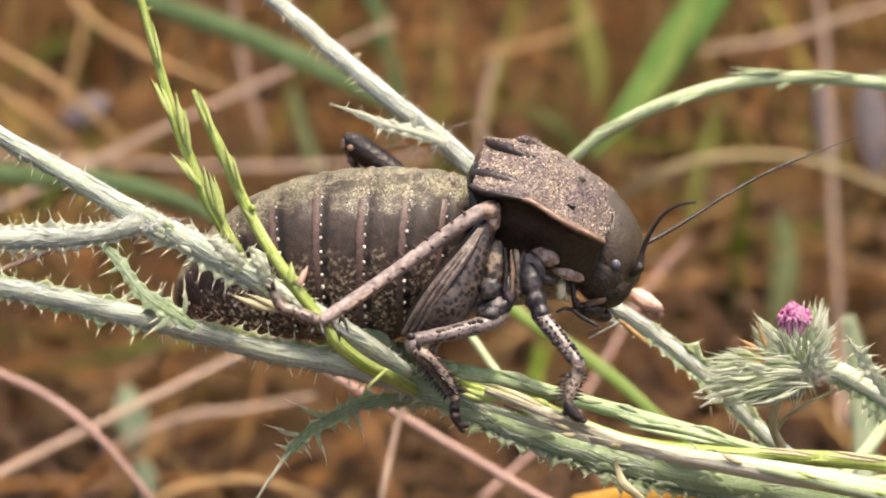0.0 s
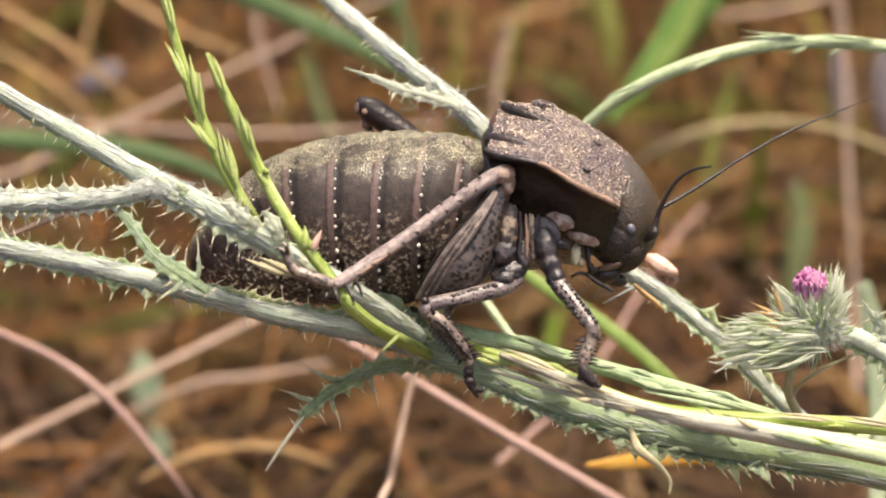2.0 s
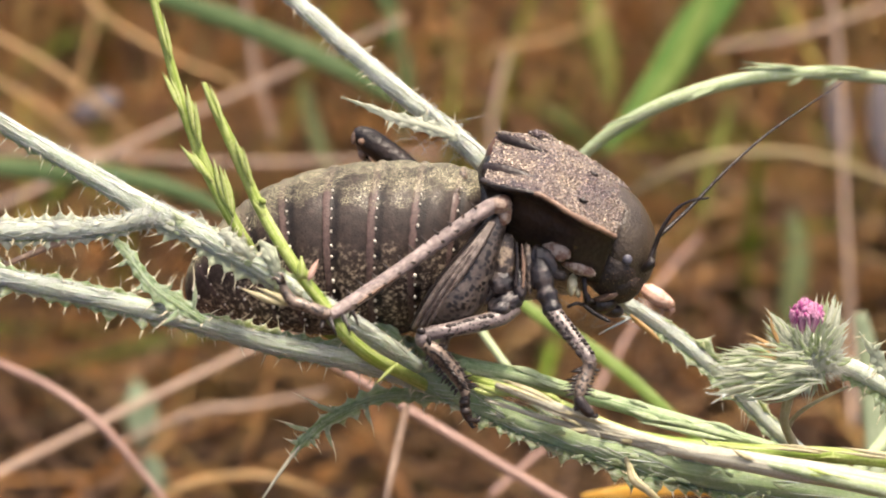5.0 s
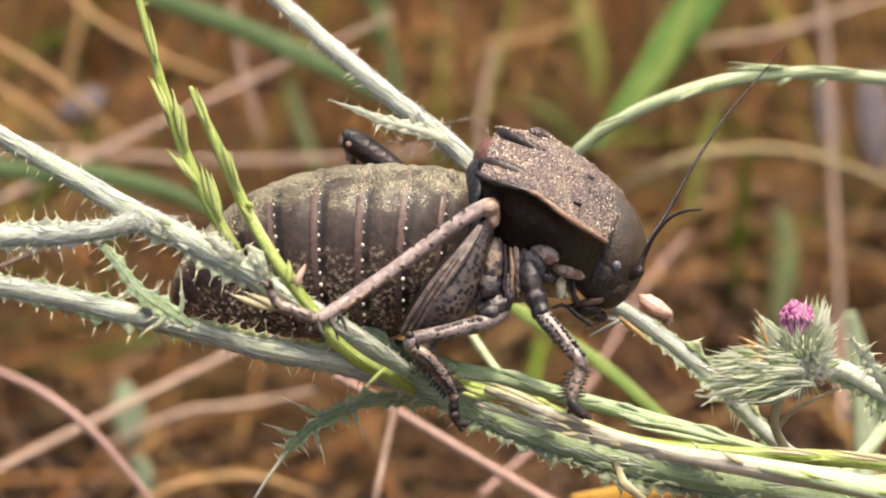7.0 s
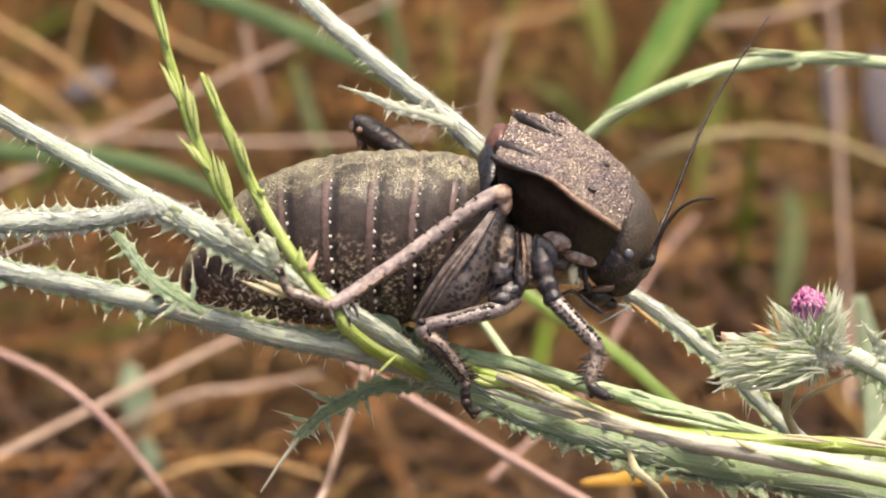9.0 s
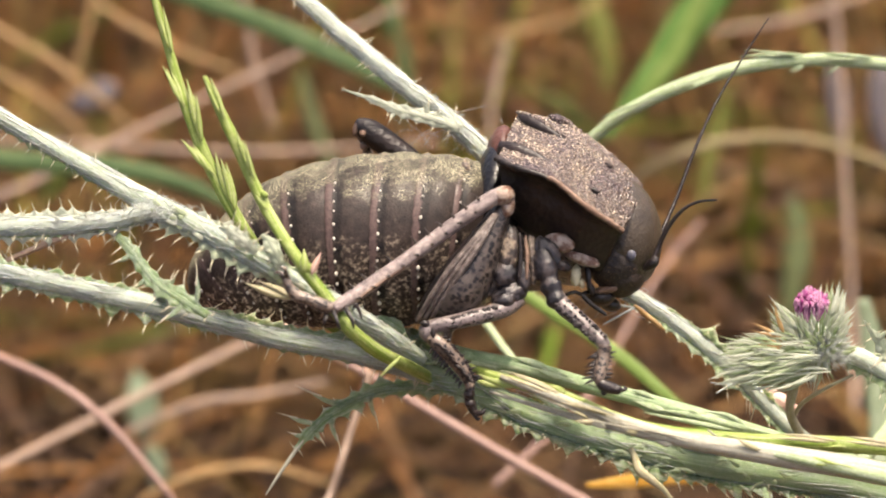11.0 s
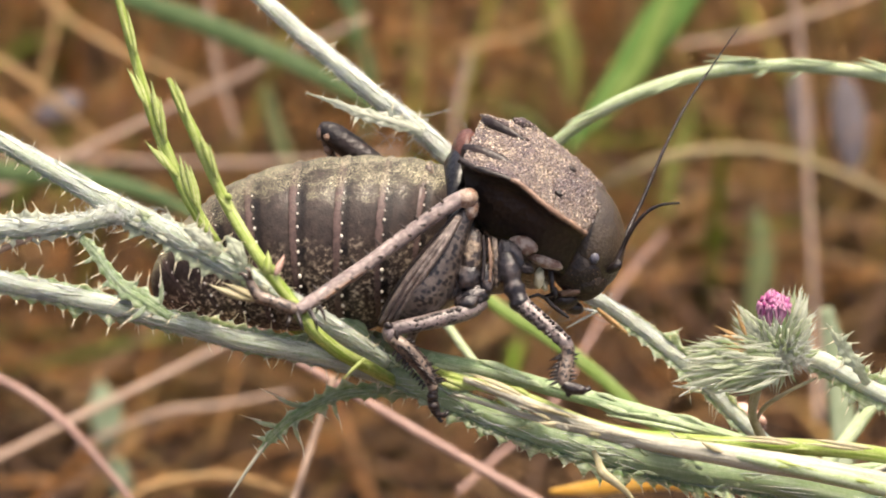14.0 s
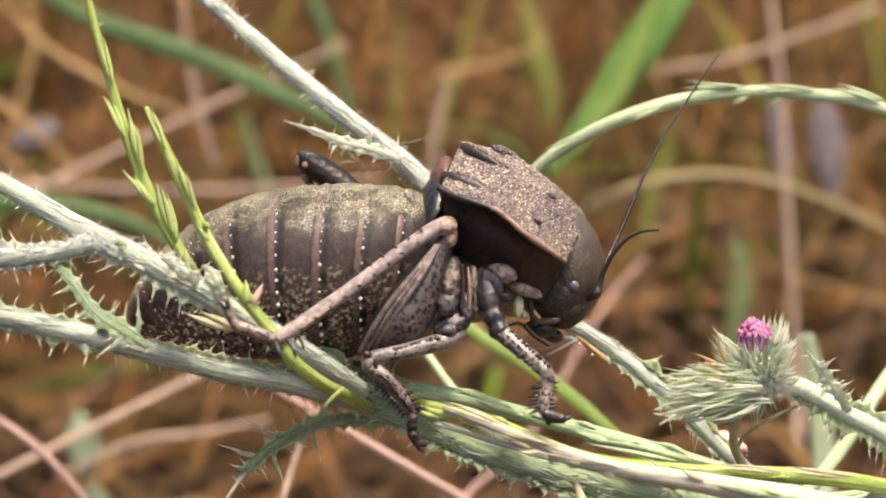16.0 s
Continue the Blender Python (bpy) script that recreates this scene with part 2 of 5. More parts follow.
def granules():
    """Shield closely set with small shining grains, gold to violet-brown; part of their glitter is painted as pale
    caps.
    """
    m, ns, ln, b = nodes_of("granular bronze shield", 0.3, 0.55)
    ob = coords(m, "Object")
    big, fine, grains = grain(m, ob, 240, 3, 0.6), grain(m, ob, 1500, 2), cells(m, warped(m, ob, 0.00004), 2700)
    ground = ramp(m, big, (0.36, (0.044, 0.030, 0.030)), (0.52, (0.066, 0.046, 0.038)), (0.66, (0.088, 0.064, 0.045)))
    # pale grain tops, with sun glitter baked into the colour
    caps = ramp(m, big, (0.36, (0.26, 0.20, 0.19)), (0.52, (0.46, 0.37, 0.30)), (0.66, (0.60, 0.50, 0.38)))
    share = sums(m, "MULTIPLY", ramp(m, grains, (0.26, 1.0), (0.44, 0.0)), ramp(m, fine, (0.36, 0.2), (0.56, 1.0)))
    front = ramp(m, sums(m, "ADD", sums(m, "MULTIPLY", axis(m, ob, 0), 30), sums(m, "MULTIPLY", big, 0.25)), (0.60, 1.0), (0.78, 0.25))
    ln.new(mix(m, sums(m, "MULTIPLY", share, front), ground, caps), b.inputs["Base Color"])
    ln.new(ramp(m, fine, (0.35, 0.36), (0.65, 0.16)), b.inputs["Roughness"])
    bump(m, b, sums(m, "ADD", sums(m, "MULTIPLY", grains, -1.0), sums(m, "MULTIPLY", fine, 0.5)), 0.0004, 1.0)
    return m


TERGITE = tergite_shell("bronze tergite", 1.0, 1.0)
# same shell unspotted, colour doubled to offset the branch's shadow on the tail
TAIL = tergite_shell("brightened olive tail tergite", 2.0, 0.0)
SHIELD = granules()
def glossy_grain():
    m, ns, ln, b = nodes_of("shining shield grain", 0.2, 0.7)
    ln.new(ramp(m, island(m), (0.0, (0.055, 0.040, 0.038)), (0.45, (0.13, 0.098, 0.082)), (0.75, (0.24, 0.188, 0.145)), (0.93, (0.44, 0.36, 0.27))), b.inputs["Base Color"])
    return m


GRAIN = glossy_grain()
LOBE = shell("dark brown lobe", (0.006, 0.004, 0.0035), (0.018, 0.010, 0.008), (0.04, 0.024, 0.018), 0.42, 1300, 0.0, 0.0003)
KEEL = shell("tan keel", (0.11, 0.065, 0.045), (0.25, 0.165, 0.115), (0.36, 0.26, 0.19), 0.45, 1600)
HEADSKIN = shell("olive-brown head", (0.026, 0.019, 0.013), (0.052, 0.039, 0.026), (0.11, 0.085, 0.055), 0.36, 2300, 0.0, 0.00022, 0.62)
CHEEK = shell("dark cheek", (0.009, 0.006, 0.005), (0.024, 0.015, 0.010), (0.16, 0.10, 0.055), 0.55, 1800, 0.0, 0.0003, 0.62)
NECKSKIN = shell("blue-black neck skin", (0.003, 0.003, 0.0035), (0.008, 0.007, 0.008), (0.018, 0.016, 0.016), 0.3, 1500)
RUST = shell("rust neck membrane", (0.045, 0.018, 0.014), (0.095, 0.040, 0.030), (0.20, 0.10, 0.07), 0.45, 1500)
PLEURA = mottled("mottled cream side plate", (0.23, 0.178, 0.125), (0.10, 0.073, 0.055), (0.022, 0.016, 0.014), 800)
FEMUR = spotted("spotted thigh", (0.225, 0.183, 0.174), (0.008, 0.006, 0.006), 1900, 0.58, (0.105, 0.083, 0.078))
# base kept darker than FEMUR to stand for shade on the hind thigh
THIGH = spotted("dark-spotted hind thigh dimmed as shaded", (0.100, 0.079, 0.066), (0.006, 0.005, 0.005), 1500, 0.76, (0.036, 0.027, 0.024))
SLATE = mottled("slate plate", (0.0594, 0.0473, 0.0446), (0.023, 0.0189, 0.0203), (0.0081, 0.00675, 0.0081), 600)
SHIN = mottled("pale brown shin", (0.258, 0.206, 0.192), (0.214, 0.17, 0.158), (0.156, 0.12, 0.11), 1500)
RIDGE = mottled("grey ridge", (0.175, 0.143, 0.125), (0.125, 0.099, 0.085), (0.075, 0.057, 0.049), 900)
KNEE = mottled("ivory knee", (0.33, 0.26, 0.21), (0.26, 0.19, 0.145), (0.15, 0.075, 0.048), 900)
DARKLEG = spotted("dark speckled shin", (0.25, 0.19, 0.145), (0.010, 0.007, 0.006), 1500, 0.72, (0.055, 0.038, 0.030))
BLACK = shell("black claw", (0.008, 0.006, 0.006), (0.028, 0.020, 0.018), (0.05, 0.04, 0.03), 0.35, 2000)
DOT = shell("ivory tubercle", (0.36, 0.33, 0.28), (0.58, 0.54, 0.47), (0.6, 0.56, 0.5), 0.4, 2000)
EYE = shell("slate eye", (0.04, 0.04, 0.05), (0.10, 0.10, 0.13), (0.14, 0.14, 0.17), 0.35, 4000, 0.0, 0.00004)
CREAM = shell("pale yellow membrane", (0.36, 0.33, 0.20), (0.54, 0.50, 0.34), (0.7, 0.68, 0.52), 0.5, 1500)


def soil():
    m, ns, ln, b = nodes_of("dry soil and litter", 0.95, 0.2)
    ob = coords(m, "Object")
    c = ramp(m, grain(m, ob, 22, 6, 0.7), (0.3, (0.016, 0.010, 0.006)), (0.5, (0.036, 0.022, 0.013)), (0.7, (0.09, 0.054, 0.031)))
    c = mix(m, ramp(m, grain(m, ob, 6, 3), (0.45, 0.0), (0.65, 0.5)), c, (0.050, 0.028, 0.015))
    ln.new(c, b.inputs["Base Color"])
    bump(m, b, grain(m, ob, 90, 5, 0.7), 0.01, 0.9)
    return m


def meadow(name, *colours):
    m, ns, ln, b = nodes_of(name, 0.6, 0.35)
    stops = [(i / len(colours), c) for i, c in enumerate(colours)]
    c = ramp(m, island(m), *stops)
    c = mix(m, 0.5, c, ramp(m, grain(m, coords(m, "UV", (5, 0.08, 1)), 1.0, 3), (0.3, 0.55), (0.7, 1.0)), "MULTIPLY")
    ln.new(c, b.inputs["Base Color"])
    glow_through(m, b, c, 0.25)
    return m


GILT = plant("golden dry blade", (0.38, 0.22, 0.075), (0.54, 0.35, 0.15), (0.64, 0.46, 0.26), 0.3, 0.3, 0.5, streak=12)
SOIL = soil()
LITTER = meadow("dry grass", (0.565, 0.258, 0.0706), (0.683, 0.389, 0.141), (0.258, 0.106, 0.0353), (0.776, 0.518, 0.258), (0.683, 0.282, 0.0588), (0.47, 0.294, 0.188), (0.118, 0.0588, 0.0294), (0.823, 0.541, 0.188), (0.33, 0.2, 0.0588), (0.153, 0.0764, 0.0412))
# gold of dry stalks, with sunlit brightness put into the colour
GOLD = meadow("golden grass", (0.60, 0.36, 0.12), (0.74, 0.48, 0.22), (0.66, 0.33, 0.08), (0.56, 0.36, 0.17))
# dead grass browns darkened to stand for shaded gaps near the soil
SHADED = meadow("dead grass darkened as shade", (0.129, 0.0687, 0.0367), (0.23, 0.129, 0.0643), (0.0823, 0.0459, 0.0257), (0.312, 0.193, 0.11), (0.156, 0.12, 0.0459), (0.0734, 0.0413, 0.0239))
GREENERY = meadow("green undergrowth", (0.121, 0.242, 0.0275), (0.242, 0.352, 0.0385), (0.396, 0.418, 0.055), (0.154, 0.297, 0.044), (0.462, 0.418, 0.088))


# ---- mesh tools ----
class Mesh:
    def __init__(self):
        self.v, self.f, self.uv = [], [], []

    def add(self, verts, faces, uvs):
        n = len(self.v)
        self.v += [tuple(p) for p in verts]
        self.uv += uvs
        self.f += [tuple(i + n for i in f) for f in faces]


def part(name, mesh, material, parent=None, label="", smooth=True):
    """Links one mesh, under a thing or a part where one is given."""
    data = bpy.data.meshes.new(name)
    data.from_pydata(mesh.v, [], mesh.f)
    layer = data.uv_layers.new(name="UVMap")
    index = np.empty(len(data.loops), dtype=np.int32)
    data.loops.foreach_get("vertex_index", index)
    layer.data.foreach_set("uv", np.array(mesh.uv, dtype=np.float32)[index].ravel())
    data.polygons.foreach_set("use_smooth", [smooth] * len(data.polygons))
    data.materials.append(material)
    data.update()
    ob = new(name, data)
    if parent:
        ob.parent = parent
    else:
        ob.matrix_world = PLANE
    return tagged(ob, label)


def thing(name, label, category, group=""):
    ob = new(name)
    ob.matrix_world = PLANE
    ob.empty_display_size = 0.01
    return tagged(ob, label, category, group)


def g(a, b, w=0.0):
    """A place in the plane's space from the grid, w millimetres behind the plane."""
    s = UNIT * (1 + w / 1000 / REACH)
    return Vector(((a - 784) * s, (441 - b) * s, -w / 1000))


def earth(x, y, z=-0.004):
    """A place in the plane's space from metres in the world: on the ground unless z says otherwise."""
    return TO_PLANE @ Vector((x, y, z))


def curve(points, n):
    """A smooth curve through the points, n steps to each stretch. Works for tuples of any length."""
    p = [np.array(q, float) for q in points]
    p = [2 * p[0] - p[1]] + p + [2 * p[-1] - p[-2]]
    out = []
    for i in range(1, len(p) - 2):
        for k in range(n):
            t = k / n
            out.append(0.5 * (2 * p[i] + (p[i + 1] - p[i - 1]) * t + (2 * p[i - 1] - 5 * p[i] + 4 * p[i + 1] - p[i + 2]) * t * t + (3 * p[i] - p[i - 1] - 3 * p[i + 1] + p[i + 2]) * t ** 3))
    return out + [p[-2]]


def line(points, n=6):
    """From grid points (a, b, w, radius in units) to places and radii; a point may also be (Vector, radius in units)."""
    rows = []
    for q in points:
        if len(q) == 2:
            rows.append((*q[0], q[1] * UNIT))
        else:
            rows.append((*g(*q[:3]), q[3] * UNIT))
    c = curve(rows, n)
    return [Vector(r[:3]) for r in c], [max(float(r[3]), 0.00002) for r in c]


def frames(pts):
    """A side and an up vector along a line, without twist."""
    out, side = [], None
    for i, p in enumerate(pts):
        t = (pts[min(i + 1, len(pts) - 1)] - pts[max(i - 1, 0)]).normalized()
        if side is None:
            side = t.cross(Vector((0, 0, 1)))
            side = (side if side.length > 0.1 else t.cross(Vector((0, 1, 0)))).normalized()
        side = (side - t * side.dot(t)).normalized()
        out.append((t, side, side.cross(t).normalized()))
    return out


def sweep(mesh, pts, radii, seg=10, flat=1.0, ridges=0, deep=0.0, rough=0.0, turn=0.0):
    """A tube along pts. flat: its thickness out of the plane against its width."""
    verts, faces, uvs, far = [], [], [], 0.0
    for i, (p, r, (t, s, u)) in enumerate(zip(pts, radii, frames(pts))):
        far += (p - pts[i - 1]).length * 1000 if i else 0
        for k in range(seg):
            a = 2 * math.pi * k / seg + turn
            q = r * (1 + (deep * math.cos(ridges * a) if ridges else 0) + (random.uniform(-rough, rough) if rough else 0))
            verts.append(p + s * math.cos(a) * q + u * math.sin(a) * q * flat)
            uvs.append((k / seg, far))
    n = len(pts)
    for i in range(n - 1):
        for k in range(seg):
            j = (k + 1) % seg
            faces.append((i * seg + k, i * seg + j, (i + 1) * seg + j, (i + 1) * seg + k))
    faces.append(tuple(reversed(range(seg))))
    faces.append(tuple(range((n - 1) * seg, n * seg)))
    mesh.add(verts, faces, uvs)


def spine(mesh, base, way, length, radius, bend=0.0):
    """A tapered thorn."""
    way = way.normalized()
    s = way.cross(Vector((0.31, 0.2, 0.93))).normalized()
    u = way.cross(s)
    tip = base + way * length + (s * random.uniform(-1, 1) + u * random.uniform(-1, 1)) * bend * length
    verts = [base + s * radius, base + u * radius, base - s * radius, base - u * radius]
    middle = base + way * length * 0.5
    verts += [middle + s * radius * 0.55, middle + u * radius * 0.55, middle - s * radius * 0.55, middle - u * radius * 0.55, tip]
    faces = [(0, 1, 5, 4), (1, 2, 6, 5), (2, 3, 7, 6), (3, 0, 4, 7), (4, 5, 8), (5, 6, 8), (6, 7, 8), (7, 4, 8)]
    mesh.add(verts, faces, [(i / 9, length * 500) for i in range(9)])


def blob(mesh, middle, size, turn=0.0, rough=0.0, seg=24, rings=16, pitch=0.0, yaw=0.0):
    """A rounded body: half sizes in metres along the plane's axes, turned (degrees) in the plane."""
    m = pose(0, 0, 0, pitch, yaw, turn).to_3x3()
    verts, faces, uvs = [], [], []
    for i in range(rings + 1):
        th = math.pi * i / rings
        for k in range(seg):
            a = 2 * math.pi * k / seg
            d = Vector((math.sin(th) * math.cos(a), math.cos(th), math.sin(th) * math.sin(a)))
            q = 1 + (rough * noise.noise(d * 3.1 + middle * 900) if rough else 0)
            verts.append(middle + m @ Vector((d.x * size[0] * q, d.y * size[1] * q, d.z * size[2] * q)))
            uvs.append((k / seg, i / rings))
    for i in range(rings):
        for k in range(seg):
            j = (k + 1) % seg
            faces.append((i * seg + k, i * seg + j, (i + 1) * seg + j, (i + 1) * seg + k))
    mesh.add(verts, faces, uvs)


def px(*values):
    """Grid units to metres."""
    return tuple(v * UNIT for v in values)


def lamina(mesh, thorns, pts, inner, width, side, tooth=3.2, thorn=1.6, lift=0.25, seed=1, taper=True, shrink=0.0):
    """A toothed leaf edge along pts, on one side, with a thorn at each tooth (sizes in millimetres)."""
    rng = random.Random(seed)
    fr = frames(pts)
    dist = [0.0]
    for i in range(1, len(pts)):
        dist.append(dist[-1] + (pts[i] - pts[i - 1]).length * 1000)
    total = dist[-1]
    n = max(8, int(total / tooth * 6))
    verts, faces, uvs = [], [], []
    gain, tilt = 1.0, 0.0
    for i in range(n + 1):
        d = total * i / n
        j = min(int(np.searchsorted(dist, d)), len(pts) - 1)
        j = max(j, 1)
        k = (d - dist[j - 1]) / max(dist[j] - dist[j - 1], 1e-9)
        p = pts[j - 1].lerp(pts[j], k)
        t, s, u = fr[j]
        r = inner[j - 1] * (1 - k) + inner[j] * k
        step = i % 6
        if step == 0:
            gain, tilt = rng.uniform(0.35, 1.35), rng.uniform(-0.6, 1.0)
        shape = (0.42, 0.55, 0.78, 1.0, 0.62, 0.46)[step] * gain
        end = min(1.0, 4 * i / n, 4 * (n - i) / n) if taper else 1.0
        out = (s * side + u * (lift + 0.35 * tilt)).normalized()
        wide = width / 1000 * shape * (0.3 + 0.7 * end) * (r / max(inner)) ** shrink
        root, mid = p + s * side * r * 0.55, p + s * side * r + out * wide * 0.45 + u * 0.00025 * math.sin(i * 1.3)
        edge = p + s * side * r + out * wide + t * 0.0004 * tilt
        for q, thick in ((root, 0.00028), (mid, 0.00018), (edge, 0.00007)):
            verts += [q + u * thick, q - u * thick]
            uvs += [(0.1 * (q - p).length * 1000, d), (0.1 * (q - p).length * 1000 + 0.5, d)]
        if step == 3 and thorn:
            spine(thorns, edge - out * 0.0002, out + t * rng.uniform(-0.5, 0.5) + u * rng.uniform(-0.3, 0.5), thorn / 1000 * rng.uniform(0.5, 1.3), 0.00012, 0.1)
    for i in range(n):
        a, b = i * 6, (i + 1) * 6
        for x, y in ((0, 2), (2, 4)):
            faces += [(a + x, a + y, b + y, b + x), (a + x + 1, b + x + 1, b + y + 1, a + y + 1)]
        faces.append((a + 4, a + 5, b + 5, b + 4))
    mesh.add(verts, faces, uvs)


def bristle(thorns, pts, radii, every, length, seed, sides=(-1, 1), out_of_plane=0.5):
    """Scattered thorns along a stem (millimetres)."""
    rng = random.Random(seed)
    fr, far, due = frames(pts), 0.0, every * 0.5
    for i in range(1, len(pts)):
        far += (pts[i] - pts[i - 1]).length * 1000
        while far > due:
            due += every * rng.uniform(0.4, 1.6)
            t, s, u = fr[i]
            way = s * rng.choice(sides) + u * rng.uniform(-out_of_plane, out_of_plane + 0.3)
            way.normalize()
            p = pts[i - 1].lerp(pts[i], rng.random())
            spine(thorns, p + way * radii[i] * 0.85, way + t * rng.uniform(-0.7, 0.7), length / 1000 * rng.uniform(0.3, 1.1), 0.00011, 0.15)


def floret_scale(mesh, base, tip, width, flat=0.45, bow=0.0):
    """A pointed, hollow-backed scale of a grass spikelet."""
    n = 9
    way = tip - base
    side = Vector((-way.y, way.x, 0)).normalized()
    pts = [base.lerp(tip, i / n) + side * bow * way.length * math.sin(math.pi * i / n) for i in range(n + 1)]
    rad = [max(width * (math.sin(math.pi * min(0.97, (i / n) ** 0.75 * 0.94 + 0.05))), 0.00003) for i in range(n + 1)]
    sweep(mesh, pts, rad, 8, flat)


THORNS = [0]


def thorn_parts(mesh, owner, material):
    """Each thorn a piece of its own; past 300 the rest is joined."""
    rest = Mesh()
    for i in range(0, len(mesh.v), 9):
        one = rest if THORNS[0] >= 300 else Mesh()
        n = len(one.v)
        one.v += mesh.v[i:i + 9]
        one.uv += mesh.uv[i:i + 9]
        one.f += [tuple(q + n for q in f) for f in ((0, 1, 5, 4), (1, 2, 6, 5), (2, 3, 7, 6), (3, 0, 4, 7), (4, 5, 8), (5, 6, 8), (6, 7, 8), (7, 4, 8))]
        if one is not rest:
            THORNS[0] += 1
            part("thorn", one, material, owner)
    if rest.v:
        tagged(part("thorn", rest, material, owner, "straw-coloured thorns"), kind="stuff")


def fuzz(owner, pts, radii, count, long, seed):
    """Fine wool standing off a stem, one joined mesh."""
    rng = random.Random(seed)
    mesh, fr = Mesh(), frames(pts)
    for _ in range(count):
        i = rng.randrange(1, len(pts))
        t, s, u = fr[i]
        a = rng.uniform(0, 2 * math.pi)
        out = s * math.cos(a) + u * math.sin(a)
        p = pts[i - 1].lerp(pts[i], rng.random()) + out * radii[i] * 0.9
        way = (out + t * rng.uniform(-1.2, 1.2) + s * rng.uniform(-0.4, 0.4)).normalized() * long / 1000 * rng.uniform(0.4, 1.3)
        mid = p + way * 0.55 + t * rng.uniform(-0.2, 0.2) * long / 1000
        sweep(mesh, [p, mid, p + way + t * rng.uniform(-0.4, 0.4) * long / 1000], [0.00005, 0.00004, 0.00002], 3)
    tagged(part("wool", mesh, STEM_PALE, owner, "fine white wool"), kind="stuff")


def threads(owner, pts, radii, count, seed):
    """Silky threads lying along a stem, one joined mesh."""
    rng = random.Random(seed)
    mesh, fr = Mesh(), frames(pts)
    for _ in range(count):
        i, span = rng.randrange(0, len(pts) - 4), rng.choice((2, 3, 3))
        a, drift = rng.uniform(0, 2 * math.pi), rng.uniform(-0.22, 0.22)
        path = []
        for k in range(span + 1):
            t, s, u = fr[i + k]
            path.append(pts[i + k] + (s * math.cos(a) + u * 0.9 * math.sin(a)) * radii[i + k] * rng.uniform(1.0, 1.10))
            a += drift
        sweep(mesh, path, [0.00003] + [rng.uniform(0.00005, 0.00010)] * (span - 1) + [0.00002], 4)
    tagged(part("silk", mesh, STEM_PALE, owner, "silky white threads along the stem"), kind="stuff")




# ---- ground ----
def build_ground():
    side = [math.copysign(0.02 * (math.exp(abs(i) * 0.19) - 1), i) for i in range(-48, 49)]
    mesh, n = Mesh(), len(side)
    verts, uvs, faces = [], [], []
    for y in side:
        for x in side:
            near = 1 / (1 + (x * x + y * y) / 4)
            h = 0.010 * noise.noise(Vector((x * 14, y * 14, 0))) + 0.006 * noise.noise(Vector((x * 47, y * 47, 3)))
            verts.append((x, y + 0.3, h * near - 0.006)), uvs.append((x, y))
    for i in range(n - 1):
        for k in range(n - 1):
            faces.append((i * n + k, i * n + k + 1, (i + 1) * n + k + 1, (i + 1) * n + k))
    mesh.add(verts, faces, uvs)
    ob = part("ground", mesh, SOIL)
    ob.matrix_world = Matrix()
    tagged(ob, "dry brown soil under matted dead grass", "ground", kind="structure")


build_ground()


# ---- the thistle ----
thistle = thing("thistle", "pale woolly spiny thistle with one purple flower head", "thistle")
ROOT = earth(0.12, 0.05)


def stem(name, points, material, ridges=9, deep=0.03, seg=32, n=9, label="", slim=1.0):
    pts, rad = line(points, n)
    rad = [r * slim for r in rad]
    mesh = Mesh()
    sweep(mesh, pts, rad, seg, 0.9, ridges, deep, 0.010)
    return part(name, mesh, material, thistle, label), pts, rad


def stretch(pts, rad, x0, x1):
    """The piece of a stem between two grid columns."""
    lo, hi = (x0 - 784) * UNIT, (x1 - 784) * UNIT
    keep = [i for i, p in enumerate(pts) if lo <= p.x <= hi]
    return [pts[i] for i in keep], [rad[i] for i in keep]


def wings(owner, pieces, width, tooth, thorn, seed, material=LEAF):
    """Toothed wings down a stem: one leaf mesh and its thorns to each piece (points, radii, side, lift)."""
    for i, (pts, rad, side, lift, wide) in enumerate(pieces):
        mesh, thorns = Mesh(), Mesh()
        lamina(mesh, thorns, pts, rad, width * wide, side, tooth, thorn, lift, seed + i)
        part("stem_wing", mesh, material, owner)
        thorn_parts(thorns, owner, SPINE)


def thorns_on(owner, pts, rad, every, length, seed, **more):
    mesh = Mesh()
    bristle(mesh, pts, rad, every, length, seed, **more)
    thorn_parts(mesh, owner, SPINE)


# main stem and the branches that leave it
main, mp, mr = stem("main_stem", [(540, 540, 2, 14), (600, 578, 1, 22), (660, 622, 0, 27), (750, 680, 0, 26), (850, 730, -5, 26), (1000, 788, -7, 27), (1200, 842, -6, 28),
                                  (1500, 890, 8, 34), (1800, 990, 15, 38), (2050, 1200, 25, 42), (ROOT, 50)], STEM_GREEN, slim=0.85)
upper, up_p, up_r = stem("branch", [(-420, -30, 6, 9), (-200, 112, 4, 13), (0, 240, 1, 17), (120, 308, -3, 19), (255, 388, -8, 24), (330, 424, -13, 23), (420, 474, -15, 22), (500, 522, -15, 21), (560, 556, -14, 20), (640, 606, -9, 20), (720, 660, -3, 18)],
                          STEM, label="white-striped woolly branch", slim=0.84)
lower, lp, lr = stem("branch", [(-420, 420, 4, 10), (-200, 462, 2, 15), (0, 506, -14, 18), (150, 538, -15, 19), (300, 574, -13, 19), (450, 615, -6, 20), (600, 645, -3, 21), (720, 680, 1, 22), (850, 730, 3, 20)], STEM, slim=0.86)
